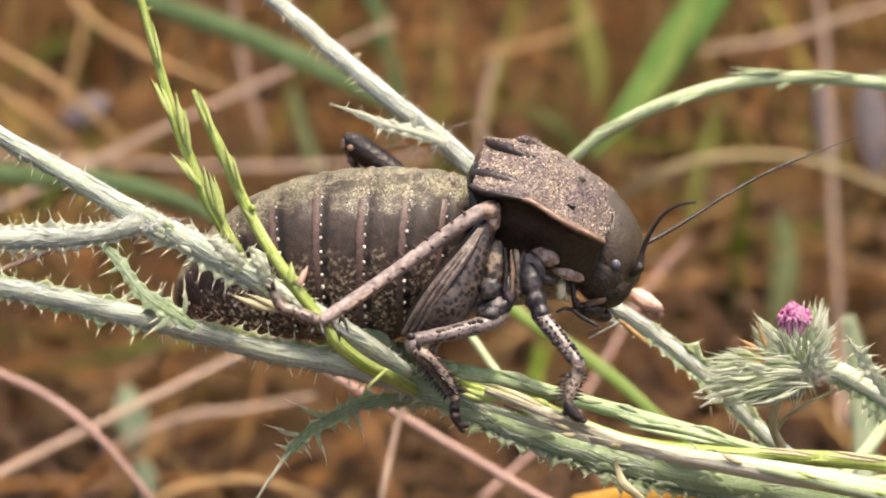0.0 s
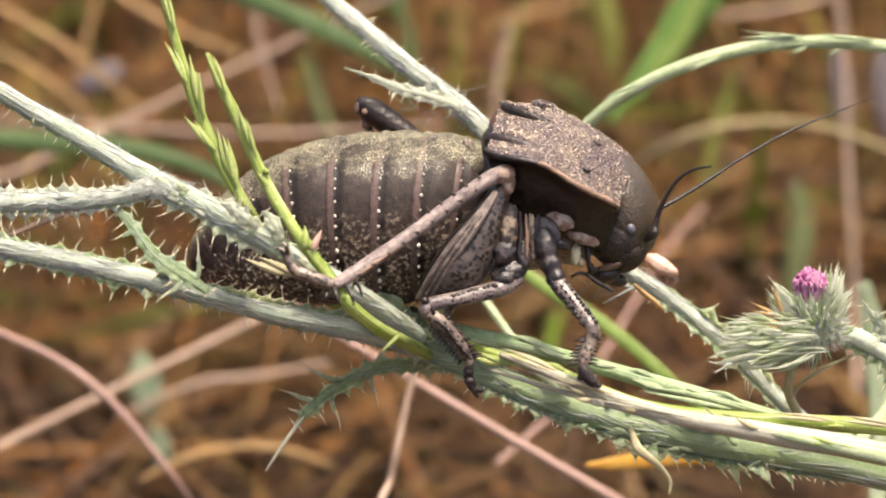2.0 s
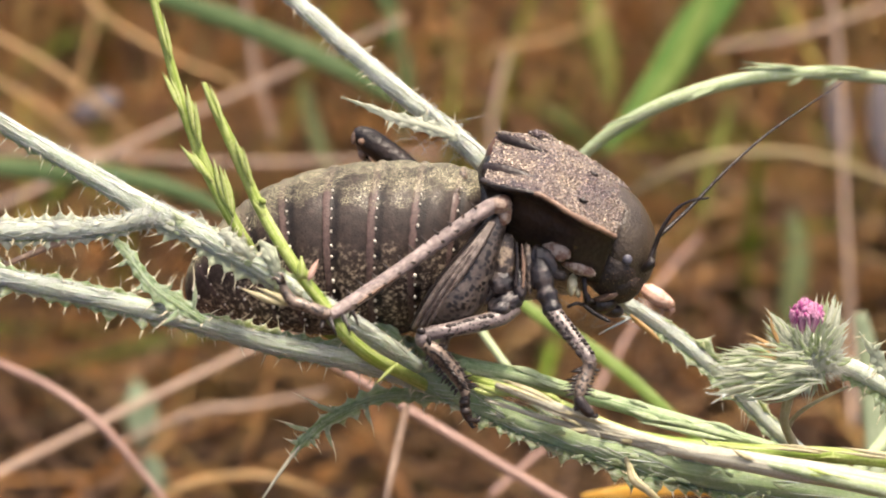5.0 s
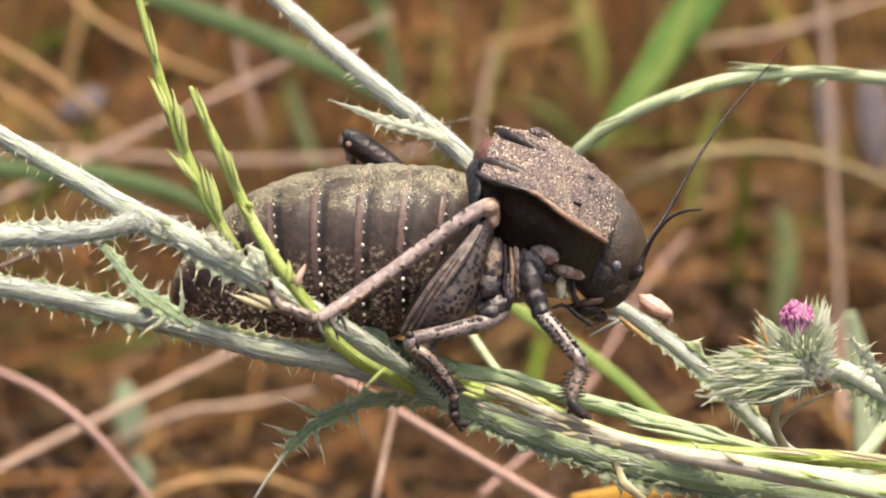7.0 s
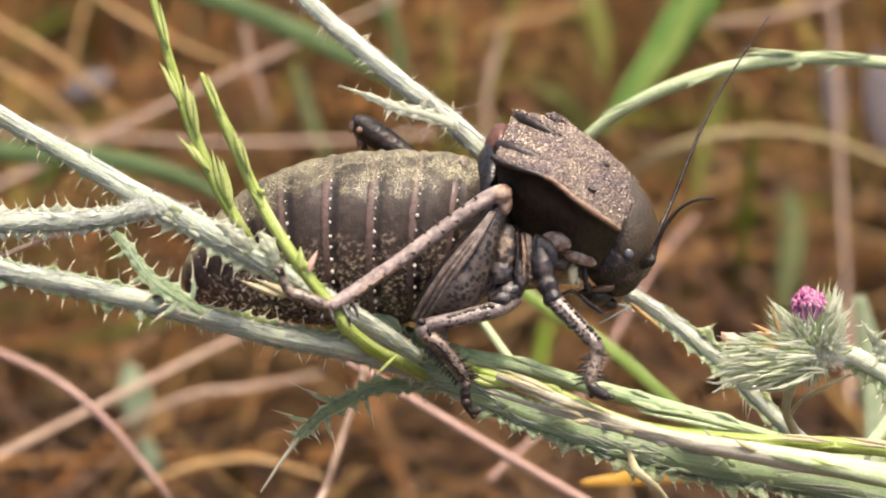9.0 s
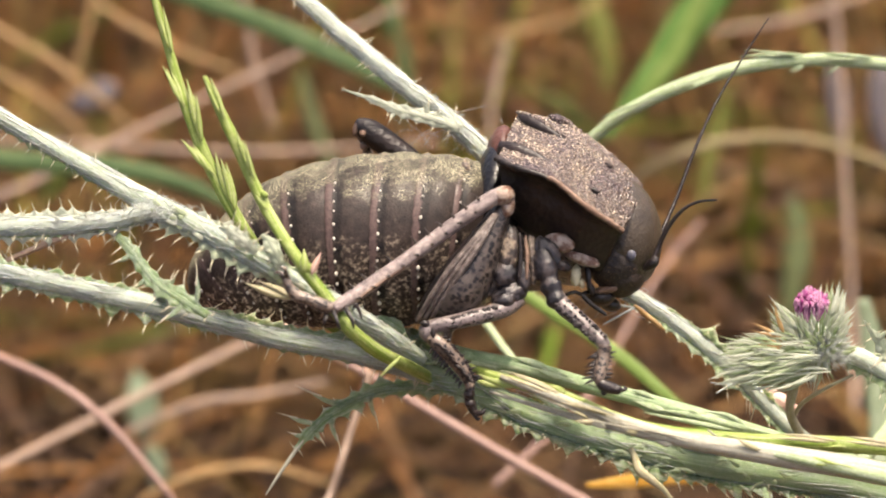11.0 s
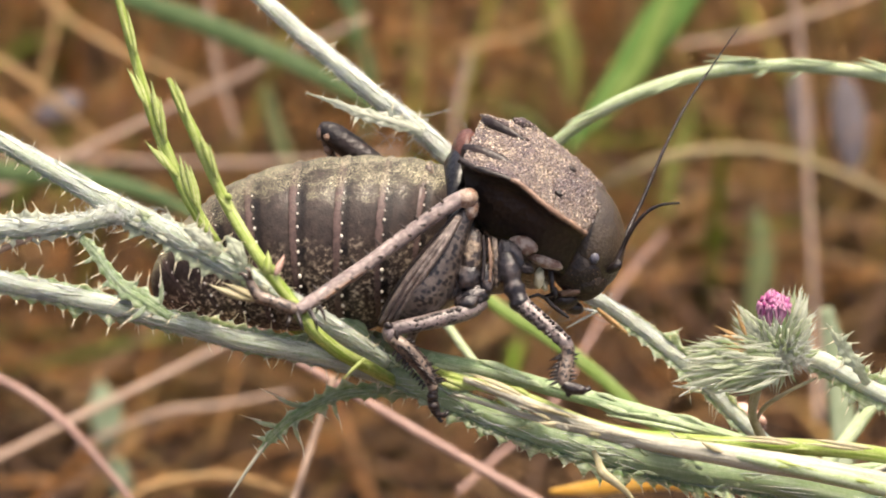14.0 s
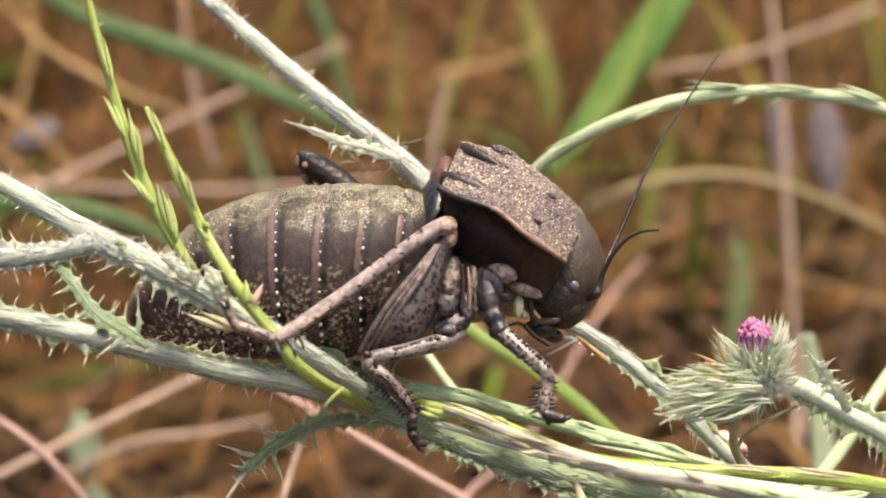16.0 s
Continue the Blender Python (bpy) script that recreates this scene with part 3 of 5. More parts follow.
side_branch, sp, sr = stem("branch", [(-420, 440, -6, 8), (-200, 428, -6, 12), (0, 422, -6, 17), (100, 420, -7, 17), (180, 413, -8, 15), (225, 402, -8.5, 16), (262, 394, -8.5, 21)], STEM_PALE)
rear, rp, rr = stem("branch", [(230, -200, 24, 14), (380, -90, 22, 15), (470, -14, 20, 16), (600, 100, 18, 18), (700, 184, 17, 19), (800, 264, 16, 20), (900, 370, 15, 20), (1000, 470, 13, 18), (1080, 540, 12, 16),
                                  (1180, 606, 11, 16), (1280, 693, 11, 16), (1370, 785, 11, 16), (1500, 880, 12, 22), (1800, 1010, 18, 26), (2020, 1200, 26, 28), (ROOT, 30)], STEM_PALE, slim=0.88)

wings(main, [(*stretch(mp, mr, 690, 1500), 1, 1.0, 1.4), (*stretch(mp, mr, 820, 1500), 1, 2.6, 1.1), (*stretch(mp, mr, 560, 760), -1, 0.25, 0.45), (*stretch(mp, mr, 800, 1400), 1, 6.0, 0.8), (*stretch(mp, mr, 830, 1400), -1, 3.0, 0.8), (*stretch(mp, mr, 590, 800), 1, 0.8, 0.5)], 2.4, 2.2, 1.2, 11)
wings(upper, [(*stretch(up_p, up_r, 215, 520), 1, 0.6, 1.0), (*stretch(up_p, up_r, 330, 480), -1, 0.6, 0.8), (*stretch(up_p, up_r, -150, 220), 1, 0.3, 0.35), (*stretch(up_p, up_r, 360, 560), -1, 1.6, 0.8)], 1.6, 1.9, 2.2, 21, BRACT)
wings(lower, [(*stretch(lp, lr, -200, 400), 1, 0.5, 1.1), (*stretch(lp, lr, -200, 330), -1, 0.3, 0.6), (*stretch(lp, lr, 330, 640), -1, 0.9, 1.3), (*stretch(lp, lr, 400, 700), 1, 0.2, 0.35)], 1.4, 2.0, 1.8, 31)
wings(side_branch, [(*stretch(sp, sr, -200, 240), 1, 0.3, 1.0), (*stretch(sp, sr, -200, 230), -1, 0.4, 0.9), (*stretch(sp, sr, -200, 240), 1, 2.5, 0.6)], 1.2, 1.7, 1.9, 41, BRACT)
wings(rear, [(*stretch(rp, rr, 1070, 1400), 1, 1.6, 1.1), (*stretch(rp, rr, 1205, 1310), -1, 0.8, 1.3), (*stretch(rp, rr, 1080, 1400), 1, 3.0, 0.8), (*stretch(rp, rr, 1150, 1400), -1, 2.5, 0.7), (*stretch(rp, rr, 820, 1060), 1, 1.0, 0.6)], 1.9, 2.3, 0.9, 51, LEAF)
thorns_on(main, mp[10:77], mr[10:77], 3.0, 1.2, 61)
thorns_on(upper, up_p[6:], up_r[6:], 2.2, 1.8, 62)
thorns_on(lower, lp[5:], lr[5:], 1.6, 1.7, 63)
thorns_on(side_branch, sp[5:], sr[5:], 0.9, 2.0, 64)
thorns_on(rear, rp[9:58], rr[9:58], 1.1, 2.2, 65)


def spiny_leaf(points, lobes, width, thorn, seed, material=LEAF, name="leaf", tooth=3.6):
    """A free leaf: midrib, toothed blade on both sides, long thorns on the lobes (place along it, side, length in units)."""
    pts, rad = line(points, 8)
    mesh, thorns = Mesh(), Mesh()
    sweep(mesh, pts, rad, 8, 0.7)
    for k, side in enumerate((1, -1)):
        lamina(mesh, thorns, pts, rad, width, side, tooth, thorn, 0.2, seed + k, shrink=0.8)
    fr = frames(pts)
    for at, side, long, back in lobes:
        i = int(at * (len(pts) - 1))
        t, s, u = fr[i]
        way = (s * side + t * back + u * 0.25).normalized()
        base = pts[i]
        tip = base + way * long * UNIT
        floret_scale(mesh, base, base.lerp(tip, 0.75), 0.00034, 0.35, 0.06 * side)
        spine(thorns, base.lerp(tip, 0.5), way, long * UNIT * 0.6, 0.00014, 0.12)
    leaf = part(name, mesh, material, thistle)
    thorn_parts(thorns, leaf, SPINE)
    return leaf


spiny_leaf([(800, 716, 4, 6), (720, 708, 4, 7), (640, 716, 3, 6), (560, 754, 2, 5), (524, 786, 1, 4.5), (500, 815, 1, 2.5)],
           [(0.54, 1, 95, 0.9), (0.60, -1, 75, 0.3), (0.70, 1, 85, 0.7), (0.44, -1, 65, 0.1), (0.76, -1, 40, 0.3), (0.86, 1, 36, 0.5)], 1.5, 1.2, 71, tooth=2.0)
spiny_leaf([(430, 470, -17, 5), (408, 448, -18, 7), (386, 432, -18, 5), (368, 424, -18, 2)], [(0.5, 1, 26, 0.3)], 0.7, 1.0, 72, BRACT, tooth=1.8)
spiny_leaf([(474, 492, -18, 5), (464, 466, -18.5, 7), (452, 448, -18.5, 5), (442, 438, -18.5, 2)], [(0.5, -1, 26, 0.3)], 0.7, 1.0, 73, BRACT, tooth=1.8)
stem("leaf_tip", [(512, 800, 1, 4), (482, 842, 0.5, 3.4), (462, 872, 0.5, 2.6), (446, 896, 0.5, 1.5)], STRAW, 0, 0, 8, label="thin straw-coloured leaf tip")
spiny_leaf([(178, 428, -7, 5), (215, 470, -11, 6), (255, 520, -14, 7), (300, 552, -17, 8), (345, 580, -18, 5)],
           [(0.25, 1, 45, -0.2), (0.45, 1, 50, 0.0), (0.8, 1, 70, -0.2), (0.9, -1, 75, -0.5), (0.6, -1, 40, 0.2)], 1.0, 1.8, 81, tooth=2.4)
spiny_leaf([(790, 255, 13, 7), (740, 236, 12, 8), (680, 220, 11, 6), (630, 200, 10, 3), (584, 184, 10, 1)],
           [(0.3, 1, 40, 0.2), (0.5, -1, 35, 0.3)], 0.6, 1.2, 91, BRACT, tooth=2.2)
spiny_leaf([(700, 640, -4, 8), (650, 600, -5, 17), (610, 578, -5, 14), (585, 566, -5, 3)], [], 1.1, 0.0, 95, STEM_GREEN, tooth=6.0)


for owner, pts, rad, count, seed in ((main, mp[:77], mr[:77], 320, 1), (upper, up_p, up_r, 600, 2), (lower, lp, lr, 600, 3), (side_branch, sp, sr, 420, 4), (rear, rp[:96], rr[:96], 700, 5)):
    fuzz(owner, pts, rad, count, 0.75, seed)
    threads(owner, pts, rad, int(count * 0.9), seed + 20)


def cobweb():
    """Loose white wool where leaves leave the stem."""
    rng = random.Random(5)
    for spot, spread, count in (((770, 262, 14), 70, 26), ((255, 396, -11), 45, 60), ((1075, 560, 11), 45, 12), ((1480, 655, 2), 45, 18)):
        mesh = Mesh()
        for _ in range(count):
            a = g(spot[0] + rng.gauss(0, spread * 0.6), spot[1] + rng.gauss(0, spread * 0.25), spot[2] + rng.gauss(0, 2))
            d = Vector((rng.uniform(-1, 1), rng.uniform(-0.6, 0.6), rng.uniform(-0.5, 0.5))) * spread * UNIT
            pts = [a, a + d * 0.4 + Vector((0, rng.uniform(-1, 1), 0)) * 0.0008, a + d]
            rows = curve([tuple(p) for p in pts], 4)
            sweep(mesh, [Vector(r) for r in rows], [0.000035] * len(rows), 4)
        tagged(part("wool", mesh, STEM_PALE, thistle, "loose white cobweb wool"), kind="stuff")


cobweb()


def flower_head():
    """Woolly cup, bracts swept to one side below and upright above, a tuft of purple florets."""
    rng = random.Random(17)
    middle = g(1410, 630, -2)
    cup = Mesh()
    blob(cup, middle, px(44, 38, 42), rough=0.15)
    head = part("flower_head", cup, STEM_PALE, thistle, "spiny pale green flower head with purple florets")

    def bract(foot, aim, long, wide, label="", material=BRACT):
        aim = aim.normalized()
        mesh = Mesh()
        floret_scale(mesh, foot, foot + aim * long, wide, 0.4, rng.uniform(-0.10, 0.10))
        spine(mesh, foot + aim * long * 0.8, aim + Vector((rng.uniform(-0.2, 0.2), rng.uniform(-0.1, 0.2), 0)), rng.uniform(0.0010, 0.0020), wide * 0.35)
        part("bract", mesh, material, head, label)

    for i in range(190):
        a, k = i * 2.39996, i / 189
        ring = Vector((math.cos(a), 0, math.sin(a)))
        foot = middle + Vector((ring.x * 0.0030, (k - 0.4) * 0.0036, ring.z * 0.0030)) * rng.uniform(0.85, 1.05)
        way = ring * Vector((1, 1, 1)).length * 0.40 + Vector((-0.35 * (1 - k), 0.15 + 0.9 * k, 0)) + Vector((rng.uniform(-0.25, 0.25), rng.uniform(-0.2, 0.2), 0))
        bract(foot, way, rng.uniform(0.0018, 0.0032), rng.uniform(0.00020, 0.00032))
    for i in range(34):
        bract(g(rng.uniform(1418, 1456), rng.uniform(572, 625), rng.uniform(-3, 4)), Vector((rng.uniform(-0.15, 0.40), 1, rng.uniform(-0.2, 0.2))), rng.uniform(0.0026, 0.0046), rng.uniform(0.00024, 0.00040))
    for i in range(12):
        bract(g(rng.uniform(1358, 1384), rng.uniform(590, 625), rng.uniform(-3, 3)), Vector((rng.uniform(-0.9, -0.35), 0.8, rng.uniform(-0.2, 0.2))), rng.uniform(0.0024, 0.0038), rng.uniform(0.00026, 0.00040))
    for i in range(14):
        bract(g(rng.uniform(1385, 1445), rng.uniform(655, 675), rng.uniform(-4, 1)), Vector((rng.uniform(-0.5, 0.3), -1, 0.1)), rng.uniform(0.0016, 0.0030), rng.uniform(0.00022, 0.00034))
    for i in range(300):
        k = i / 299
        foot = g(1396 + rng.uniform(-80, 50) - 26 * k, 690 - 64 * k + rng.uniform(-8, 8), -7 + 8 * rng.random())
        aim = Vector((-1, -0.24 + 0.38 * k + rng.uniform(-0.15, 0.15), rng.uniform(-0.3, 0.3)))
        bract(foot, aim, rng.uniform(0.0042, 0.0080) * (1 - 0.55 * k), rng.uniform(0.00011, 0.00026), "long pale bract")
    for a, b, da, db, long in ((1372, 640, -1.0, 0.25, 0.0052), (1366, 632, -1.0, 0.32, 0.0044), (1376, 648, -1.0, 0.14, 0.0060), (1358, 618, -0.35, 1.0, 0.0040), (1348, 622, -0.9, 0.5, 0.0034)):
        bract(g(a, b, -4), Vector((da, db, 0.1)), long, 0.00030, "withered tan bract", GILT)
    for i in range(120):
        a, q = i * 2.39996, math.sqrt(i / 120)
        ring = Vector((math.cos(a), 0, math.sin(a)))
        foot = g(1405, 598, -2.5) + ring * 0.0014 * q
        tip = foot + (Vector((0.02, 1, 0.15)) + ring * 0.32 * q).normalized() * rng.uniform(0.0040, 0.0050) * (1.0 - 0.42 * q * q)
        mesh = Mesh()
        wide = rng.uniform(0.00018, 0.00027)
        floret_scale(mesh, foot, tip, wide, 0.9, rng.uniform(-0.10, 0.10))
        blob(mesh, tip - (tip - foot) * 0.12, (wide * 1.05, wide * 1.9, wide * 1.05), rng.uniform(-40, 40), 0.4, 7, 5)
        if i % 4 == 0:
            spine(mesh, foot.lerp(tip, 0.9), Vector((rng.uniform(-0.8, 0.8), 1, rng.uniform(-0.3, 0.8))), 0.0009, 0.00009)
        part("floret", mesh, FLORET, head)
    fuzz(head, [middle + Vector((0, d, 0)) for d in (-0.0028, -0.0012, 0.0006, 0.0022)], [0.003, 0.0038, 0.0036, 0.003], 1100, 1.6, 9)
    return head


flower_head()
# withered tendril under the bundle, dead bract and threads by the rear stem, reddish twig by the side branch
stem("dry_tendril", [(1088, 818, -14, 4), (1096, 836, -15, 6), (1104, 856, -16, 8), (1126, 874, -16, 6.5), (1146, 892, -15.5, 4.5), (1160, 914, -15, 3), (1158, 936, -15, 1.5)], HUSKY, 3, 0.15, 10, label="withered cream tendril")
stem("dead_bract", [(1096, 566, 9, 3), (1112, 580, 8, 5), (1132, 596, 8, 4.5), (1148, 610, 8, 2)], GILT, 3, 0.1, 8, label="dead orange bract")
for points in ([(1040, 600, 6, 1.2), (1066, 586, 7, 2.2), (1096, 570, 9, 2.5)], [(1048, 558, 7, 1.2), (1070, 566, 8, 2.4), (1100, 572, 9, 2.6)], [(1238, 722, 4, 1.2), (1262, 708, 5, 2.4), (1284, 700, 7, 2.6)], [(1228, 702, 4, 1), (1250, 706, 5, 2), (1270, 706, 6, 2.4)]):
    stem("wool_strand", points, STEM_PALE, 0, 0, 6, label="strand of white wool")
twig, tp, tr = stem("twig", [(-90, 520, -4, 4), (-20, 488, -5, 5), (40, 462, -6, 6), (96, 440, -7, 6), (140, 428, -7, 5)], DRY, 5, label="thin reddish spiny twig")
thorns_on(twig, tp, tr, 0.8, 1.8, 121)
stalk, kp, kr = stem("flower_stalk", [(1424, 656, 1, 12), (1450, 652, 2, 14), (1490, 660, 2, 17), (1560, 700, 3, 16), (1640, 745, 4, 17), (1800, 860, 8, 20), (2000, 1100, 18, 24), (ROOT, 26)], STEM_PALE)
wings(stalk, [(*stretch(kp, kr, 1470, 1800), 1, 0.3, 1.2), (*stretch(kp, kr, 1500, 1800), -1, 0.5, 1.0)], 1.9, 1.7, 1.4, 111, LEAF)
thorns_on(stalk, kp[10:], kr[10:], 1.2, 1.8, 112)
spiny_leaf([(1570, 700, -2, 6), (1552, 670, -4, 6), (1530, 640, -5, 5), (1512, 616, -6, 3), (1498, 594, -6, 1)], [(0.4, -1, 40, 0.1), (0.6, 1, 36, 0.3), (0.3, 1, 36, 0.1)], 0.8, 1.2, 113, BRACT, tooth=1.8)
stem("leaf_stalk", [(1386, 680, 2, 6), (1374, 715, 4, 9), (1368, 755, 6, 8), (1385, 795, 8, 9)], HUSKY, 5)
stem("leaf_stalk", [(1480, 690, 3, 2.5), (1430, 714, 3, 3.5), (1390, 740, 5, 4), (1370, 770, 7, 4)], HUSKY, 5)
thorns_on(thistle, [g(1240, 720, 4), g(1275, 715, 4), g(1310, 745, 4)], [0.0003] * 3, 1.0, 2.5, 114)


# ---- grasses among the thistle ----
def spikelet(owner, base, tip, width, seed, material=SCALE, scales=3, spread=0.04):
    """A few overlapping scales, each its own piece."""
    rng = random.Random(seed)
    way = tip - base
    side = Vector((-way.y, way.x, 0)).normalized()
    for i in range(scales):
        k = (i - (scales - 1) / 2) / max(1, scales - 1)
        long = way.length * rng.uniform(0.8, 1.0)
        foot = base + side * k * width * 0.4 + way * 0.12 * i
        end = foot + (way.normalized() + side * k * spread * 2 + Vector((0, 0, rng.uniform(-0.1, 0.1)))).normalized() * long * (0.92 if i % 2 else 1.0)
        mesh = Mesh()
        floret_scale(mesh, foot, end, width * rng.uniform(0.32, 0.44), 0.6, rng.uniform(-0.03, 0.03))
        part("scale", mesh, material, owner)


def grass(label, points, material, ears=(), nodes=(), seg=10, ear_material=SCALE, name="grass_stalk", leaf=0.9):
    """A grass stalk with its ears (foot, tip, width in units) and swollen nodes (a, b, radius)."""
    ob = thing(name, label, "grass", "grass among the thistle")
    pts, rad = line(points, 7)
    mesh = Mesh()
    sweep(mesh, pts, rad, seg, leaf)
    part("culm", mesh, material, ob)
    for i, (foot, tip, width, *more) in enumerate(ears):
        spikelet(ob, g(*foot), g(*tip), width * UNIT, i + 7, ear_material, *more)
    for a, b, w, r in nodes:
        mesh = Mesh()
        blob(mesh, g(a, b, w), px(r, r * 0.8, r), -40, 0.1, 12, 8)
        part("node", mesh, material, ob)
    return ob


grass("upright green grass ear beside the cricket", [(236, -60, -10, 6), (252, 10, -10, 7), (279, 110, -10, 8), (307, 205, -10, 10), (347, 310, -10, 11), (394, 402, -10, 11), (425, 450, -9, 9), (470, 520, 2, 8), (560, 600, 8, 8), (740, 690, 9, 8), (1000, 790, 9, 8), (1500, 890, 12, 9), (1900, 1050, 25, 9), (earth(0.14, 0.06), 9)],
      CULM, [((304, 215, -11), (274, 142, -11), 12), ((334, 275, -11), (320, 178, -11), 15), ((356, 335, -11), (312, 275, -11), 15), ((392, 398, -11), (370, 305, -11), 16), ((284, 120, -11), (262, 28, -11), 10, 2), ((255, 20, -10), (272, 10, -10), 4, 2)])
crossing = grass("upright green grass ear crossing the abdomen", [(342, 160, -16, 4), (362, 205, -16, 8), (395, 275, -16, 10), (440, 375, -16, 10), (480, 445, -18, 10), (520, 505, -19, 10.5), (556, 552, -19, 10.5), (590, 600, -20, 11.5), (640, 642, -16, 12), (690, 668, -8, 12), (780, 710, 4, 10), (1000, 785, 8, 9), (1500, 880, 12, 10), (1900, 1050, 28, 10), (earth(0.15, 0.07), 10)],
      CULM, [((375, 235, -17), (342, 152, -17), 10, 2), ((428, 345, -17), (404, 262, -17), 11), ((455, 400, -17), (428, 360, -17), 9, 2), ((514, 505, -20), (515, 460, -20), 19, 1), ((686, 652, -18), (640, 696, -18), 8, 1)],
      [(521, 498, -19, 13), (446, 368, -17, 7)])
spikelet(crossing, g(500, 556, -19), g(425, 522, -20), 16 * UNIT, 12, HUSKY, 3)
spikelet(crossing, g(528, 508, -20), g(548, 464, -20), 14 * UNIT, 13, HUSK, 1)
grass("arching pale green grass stalk behind the cricket", [(740, 670, 60, 8), (766, 570, 54, 9), (870, 430, 45, 10), (950, 350, 38, 11), (1012, 284, 34, 12), (1080, 230, 32, 13), (1180, 182, 30, 14), (1290, 150, 30, 14), (1400, 138, 30, 13), (1500, 142, 30, 13), (1600, 158, 30, 12), (1760, 215, 30, 10), (1900, 300, 30, 6)],
      CULM_PALE, [((1110, 212, 29), (1030, 248, 29), 9, 2), ((1400, 130, 29), (1264, 124, 29), 9, 2), ((1250, 162, 28), (1180, 190, 28), 9, 2), ((1640, 158, 29), (1545, 126, 29), 11, 2), ((1520, 136, 29), (1400, 130, 29), 9, 2), ((1400, 146, 29), (1365, 162, 29), 5, 2), ((1460, 148, 29), (1432, 165, 29), 5, 2)], ear_material=CULM_PALE)
blue_grass = grass("blue-green grass stalk lying on the thistle", [(700, 610, 2.5, 8), (790, 650, -5, 13), (900, 674, -7, 14), (1000, 703, -8, 14), (1100, 730, -9, 14), (1220, 765, -9, 15), (1340, 800, -8, 13), (1500, 850, -3, 12), (1800, 980, 14, 12), (earth(0.14, 0.08), 12)],
      CULM_BLUE, [((1290, 788, -11), (1100, 748, -11), 14, 2, 0.01), ((1400, 812, -10), (1230, 768, -11), 12, 2, 0.01)], [(800, 653, -6, 15)], ear_material=CULM_PALE)
yellow_grass = grass("yellow-green grass stalk lying on the thistle", [(800, 670, -7, 5), (850, 690, -10, 9), (960, 722, -12, 11), (1060, 765, -13, 12), (1150, 790, -13, 13), (1300, 806, -12, 14), (1450, 812, -11, 14), (1600, 828, -10, 14), (1800, 880, 4, 14), (2050, 1050, 20, 14), (earth(0.15, 0.06), 13)],
      CULM, [((960, 720, -14), (850, 678, -13), 10, 2, 0.02), ((1230, 798, -15), (1110, 785, -15), 11, 2, 0.02), ((1060, 766, -14), (950, 716, -14), 9, 2, 0.02), ((1450, 808, -13), (1330, 796, -13), 9, 2, 0.02), ((1580, 818, -13), (1448, 800, -13), 10, 2, 0.02)],
      [(1447, 812, -11, 15), (1095, 776, -13, 14)], ear_material=HUSKY)
straw = grass("bleached straw lying along the thistle stem", [(840, 716, -10, 3), (950, 750, -13, 5), (1080, 784, -15, 8), (1200, 806, -16, 14), (1350, 832, -16, 19), (1500, 858, -15, 20), (1700, 910, -3.5, 20), (1950, 1050, 15, 18), (earth(0.13, 0.03), 16)],
      STRAW, [((1060, 775, -16), (880, 706, -15), 5, 2, 0.02), ((1200, 804, -17), (1010, 762, -16), 6, 3, 0.02), ((1360, 832, -17), (1190, 800, -17), 11, 2, 0.02)], ear_material=STRAW)
grass("pale yellow grass ear between the stalks", [(860, 690, -11, 5), (930, 716, -14, 9), (1020, 752, -15, 10), (1120, 783, -15, 9), (1260, 820, -13, 8), (1500, 870, -7, 8), (1800, 980, 8, 8), (earth(0.13, 0.05), 8)],
      STRAW, [((960, 722, -16), (862, 684, -15), 8, 2, 0.02), ((1060, 762, -16), (950, 728, -16), 8, 2, 0.02)], ear_material=HUSKY)
grass("green grass ear lying on the straw", [(1300, 822, -16, 4), (1360, 832, -17, 9), (1450, 852, -17, 12), (1560, 878, -16, 13), (1700, 925, -6.5, 13), (1950, 1080, 12, 12), (earth(0.12, 0.02), 12)],
      CULM_PALE, [((1450, 850, -18), (1310, 826, -17), 11, 2, 0.01), ((1580, 880, -17), (1420, 842, -17), 11, 2, 0.01)], ear_material=CULM)
grass("thin green stalk below the cricket", [(790, 530, 44, 6), (836, 598, 40, 8), (884, 664, 36, 8), (950, 740, 24, 7), (1060, 800, 16, 7), (1500, 880, 14, 7), (1900, 1060, 26, 7), (earth(0.13, 0.07), 7)], CULM_PALE)
grass("yellow-green stalk at the picture edge", [(1440, 900, 30, 12), (1540, 790, 34, 14), (1620, 670, 40, 14), (1750, 480, 60, 10), (1850, 330, 80, 4)], CULM_PALE)
def chaff(owner, path, count, material, seed, long=(0.0012, 0.0036), wide=(0.0002, 0.0005), name="scale", lean=0.35):
    """Small pointed flakes lying along a stalk, on its sunny front."""
    rng = random.Random(seed)
    pts, rad = line(path, 9)
    fr = frames(pts)
    for _ in range(count):
        i = rng.randrange(1, len(pts) - 1)
        t, s, u = fr[i]
        a = rng.uniform(0.5, 2.3)
        foot = pts[i] + (s * math.cos(a) + u * math.sin(a)) * rad[i] * 0.98
        way = (-t + s * rng.uniform(-lean, lean) + u * rng.uniform(0.0, lean)).normalized()
        mesh = Mesh()
        floret_scale(mesh, foot, foot + way * rng.uniform(*long), rng.uniform(*wide), 0.4, rng.uniform(-0.1, 0.1))
        part(name, mesh, material, owner)


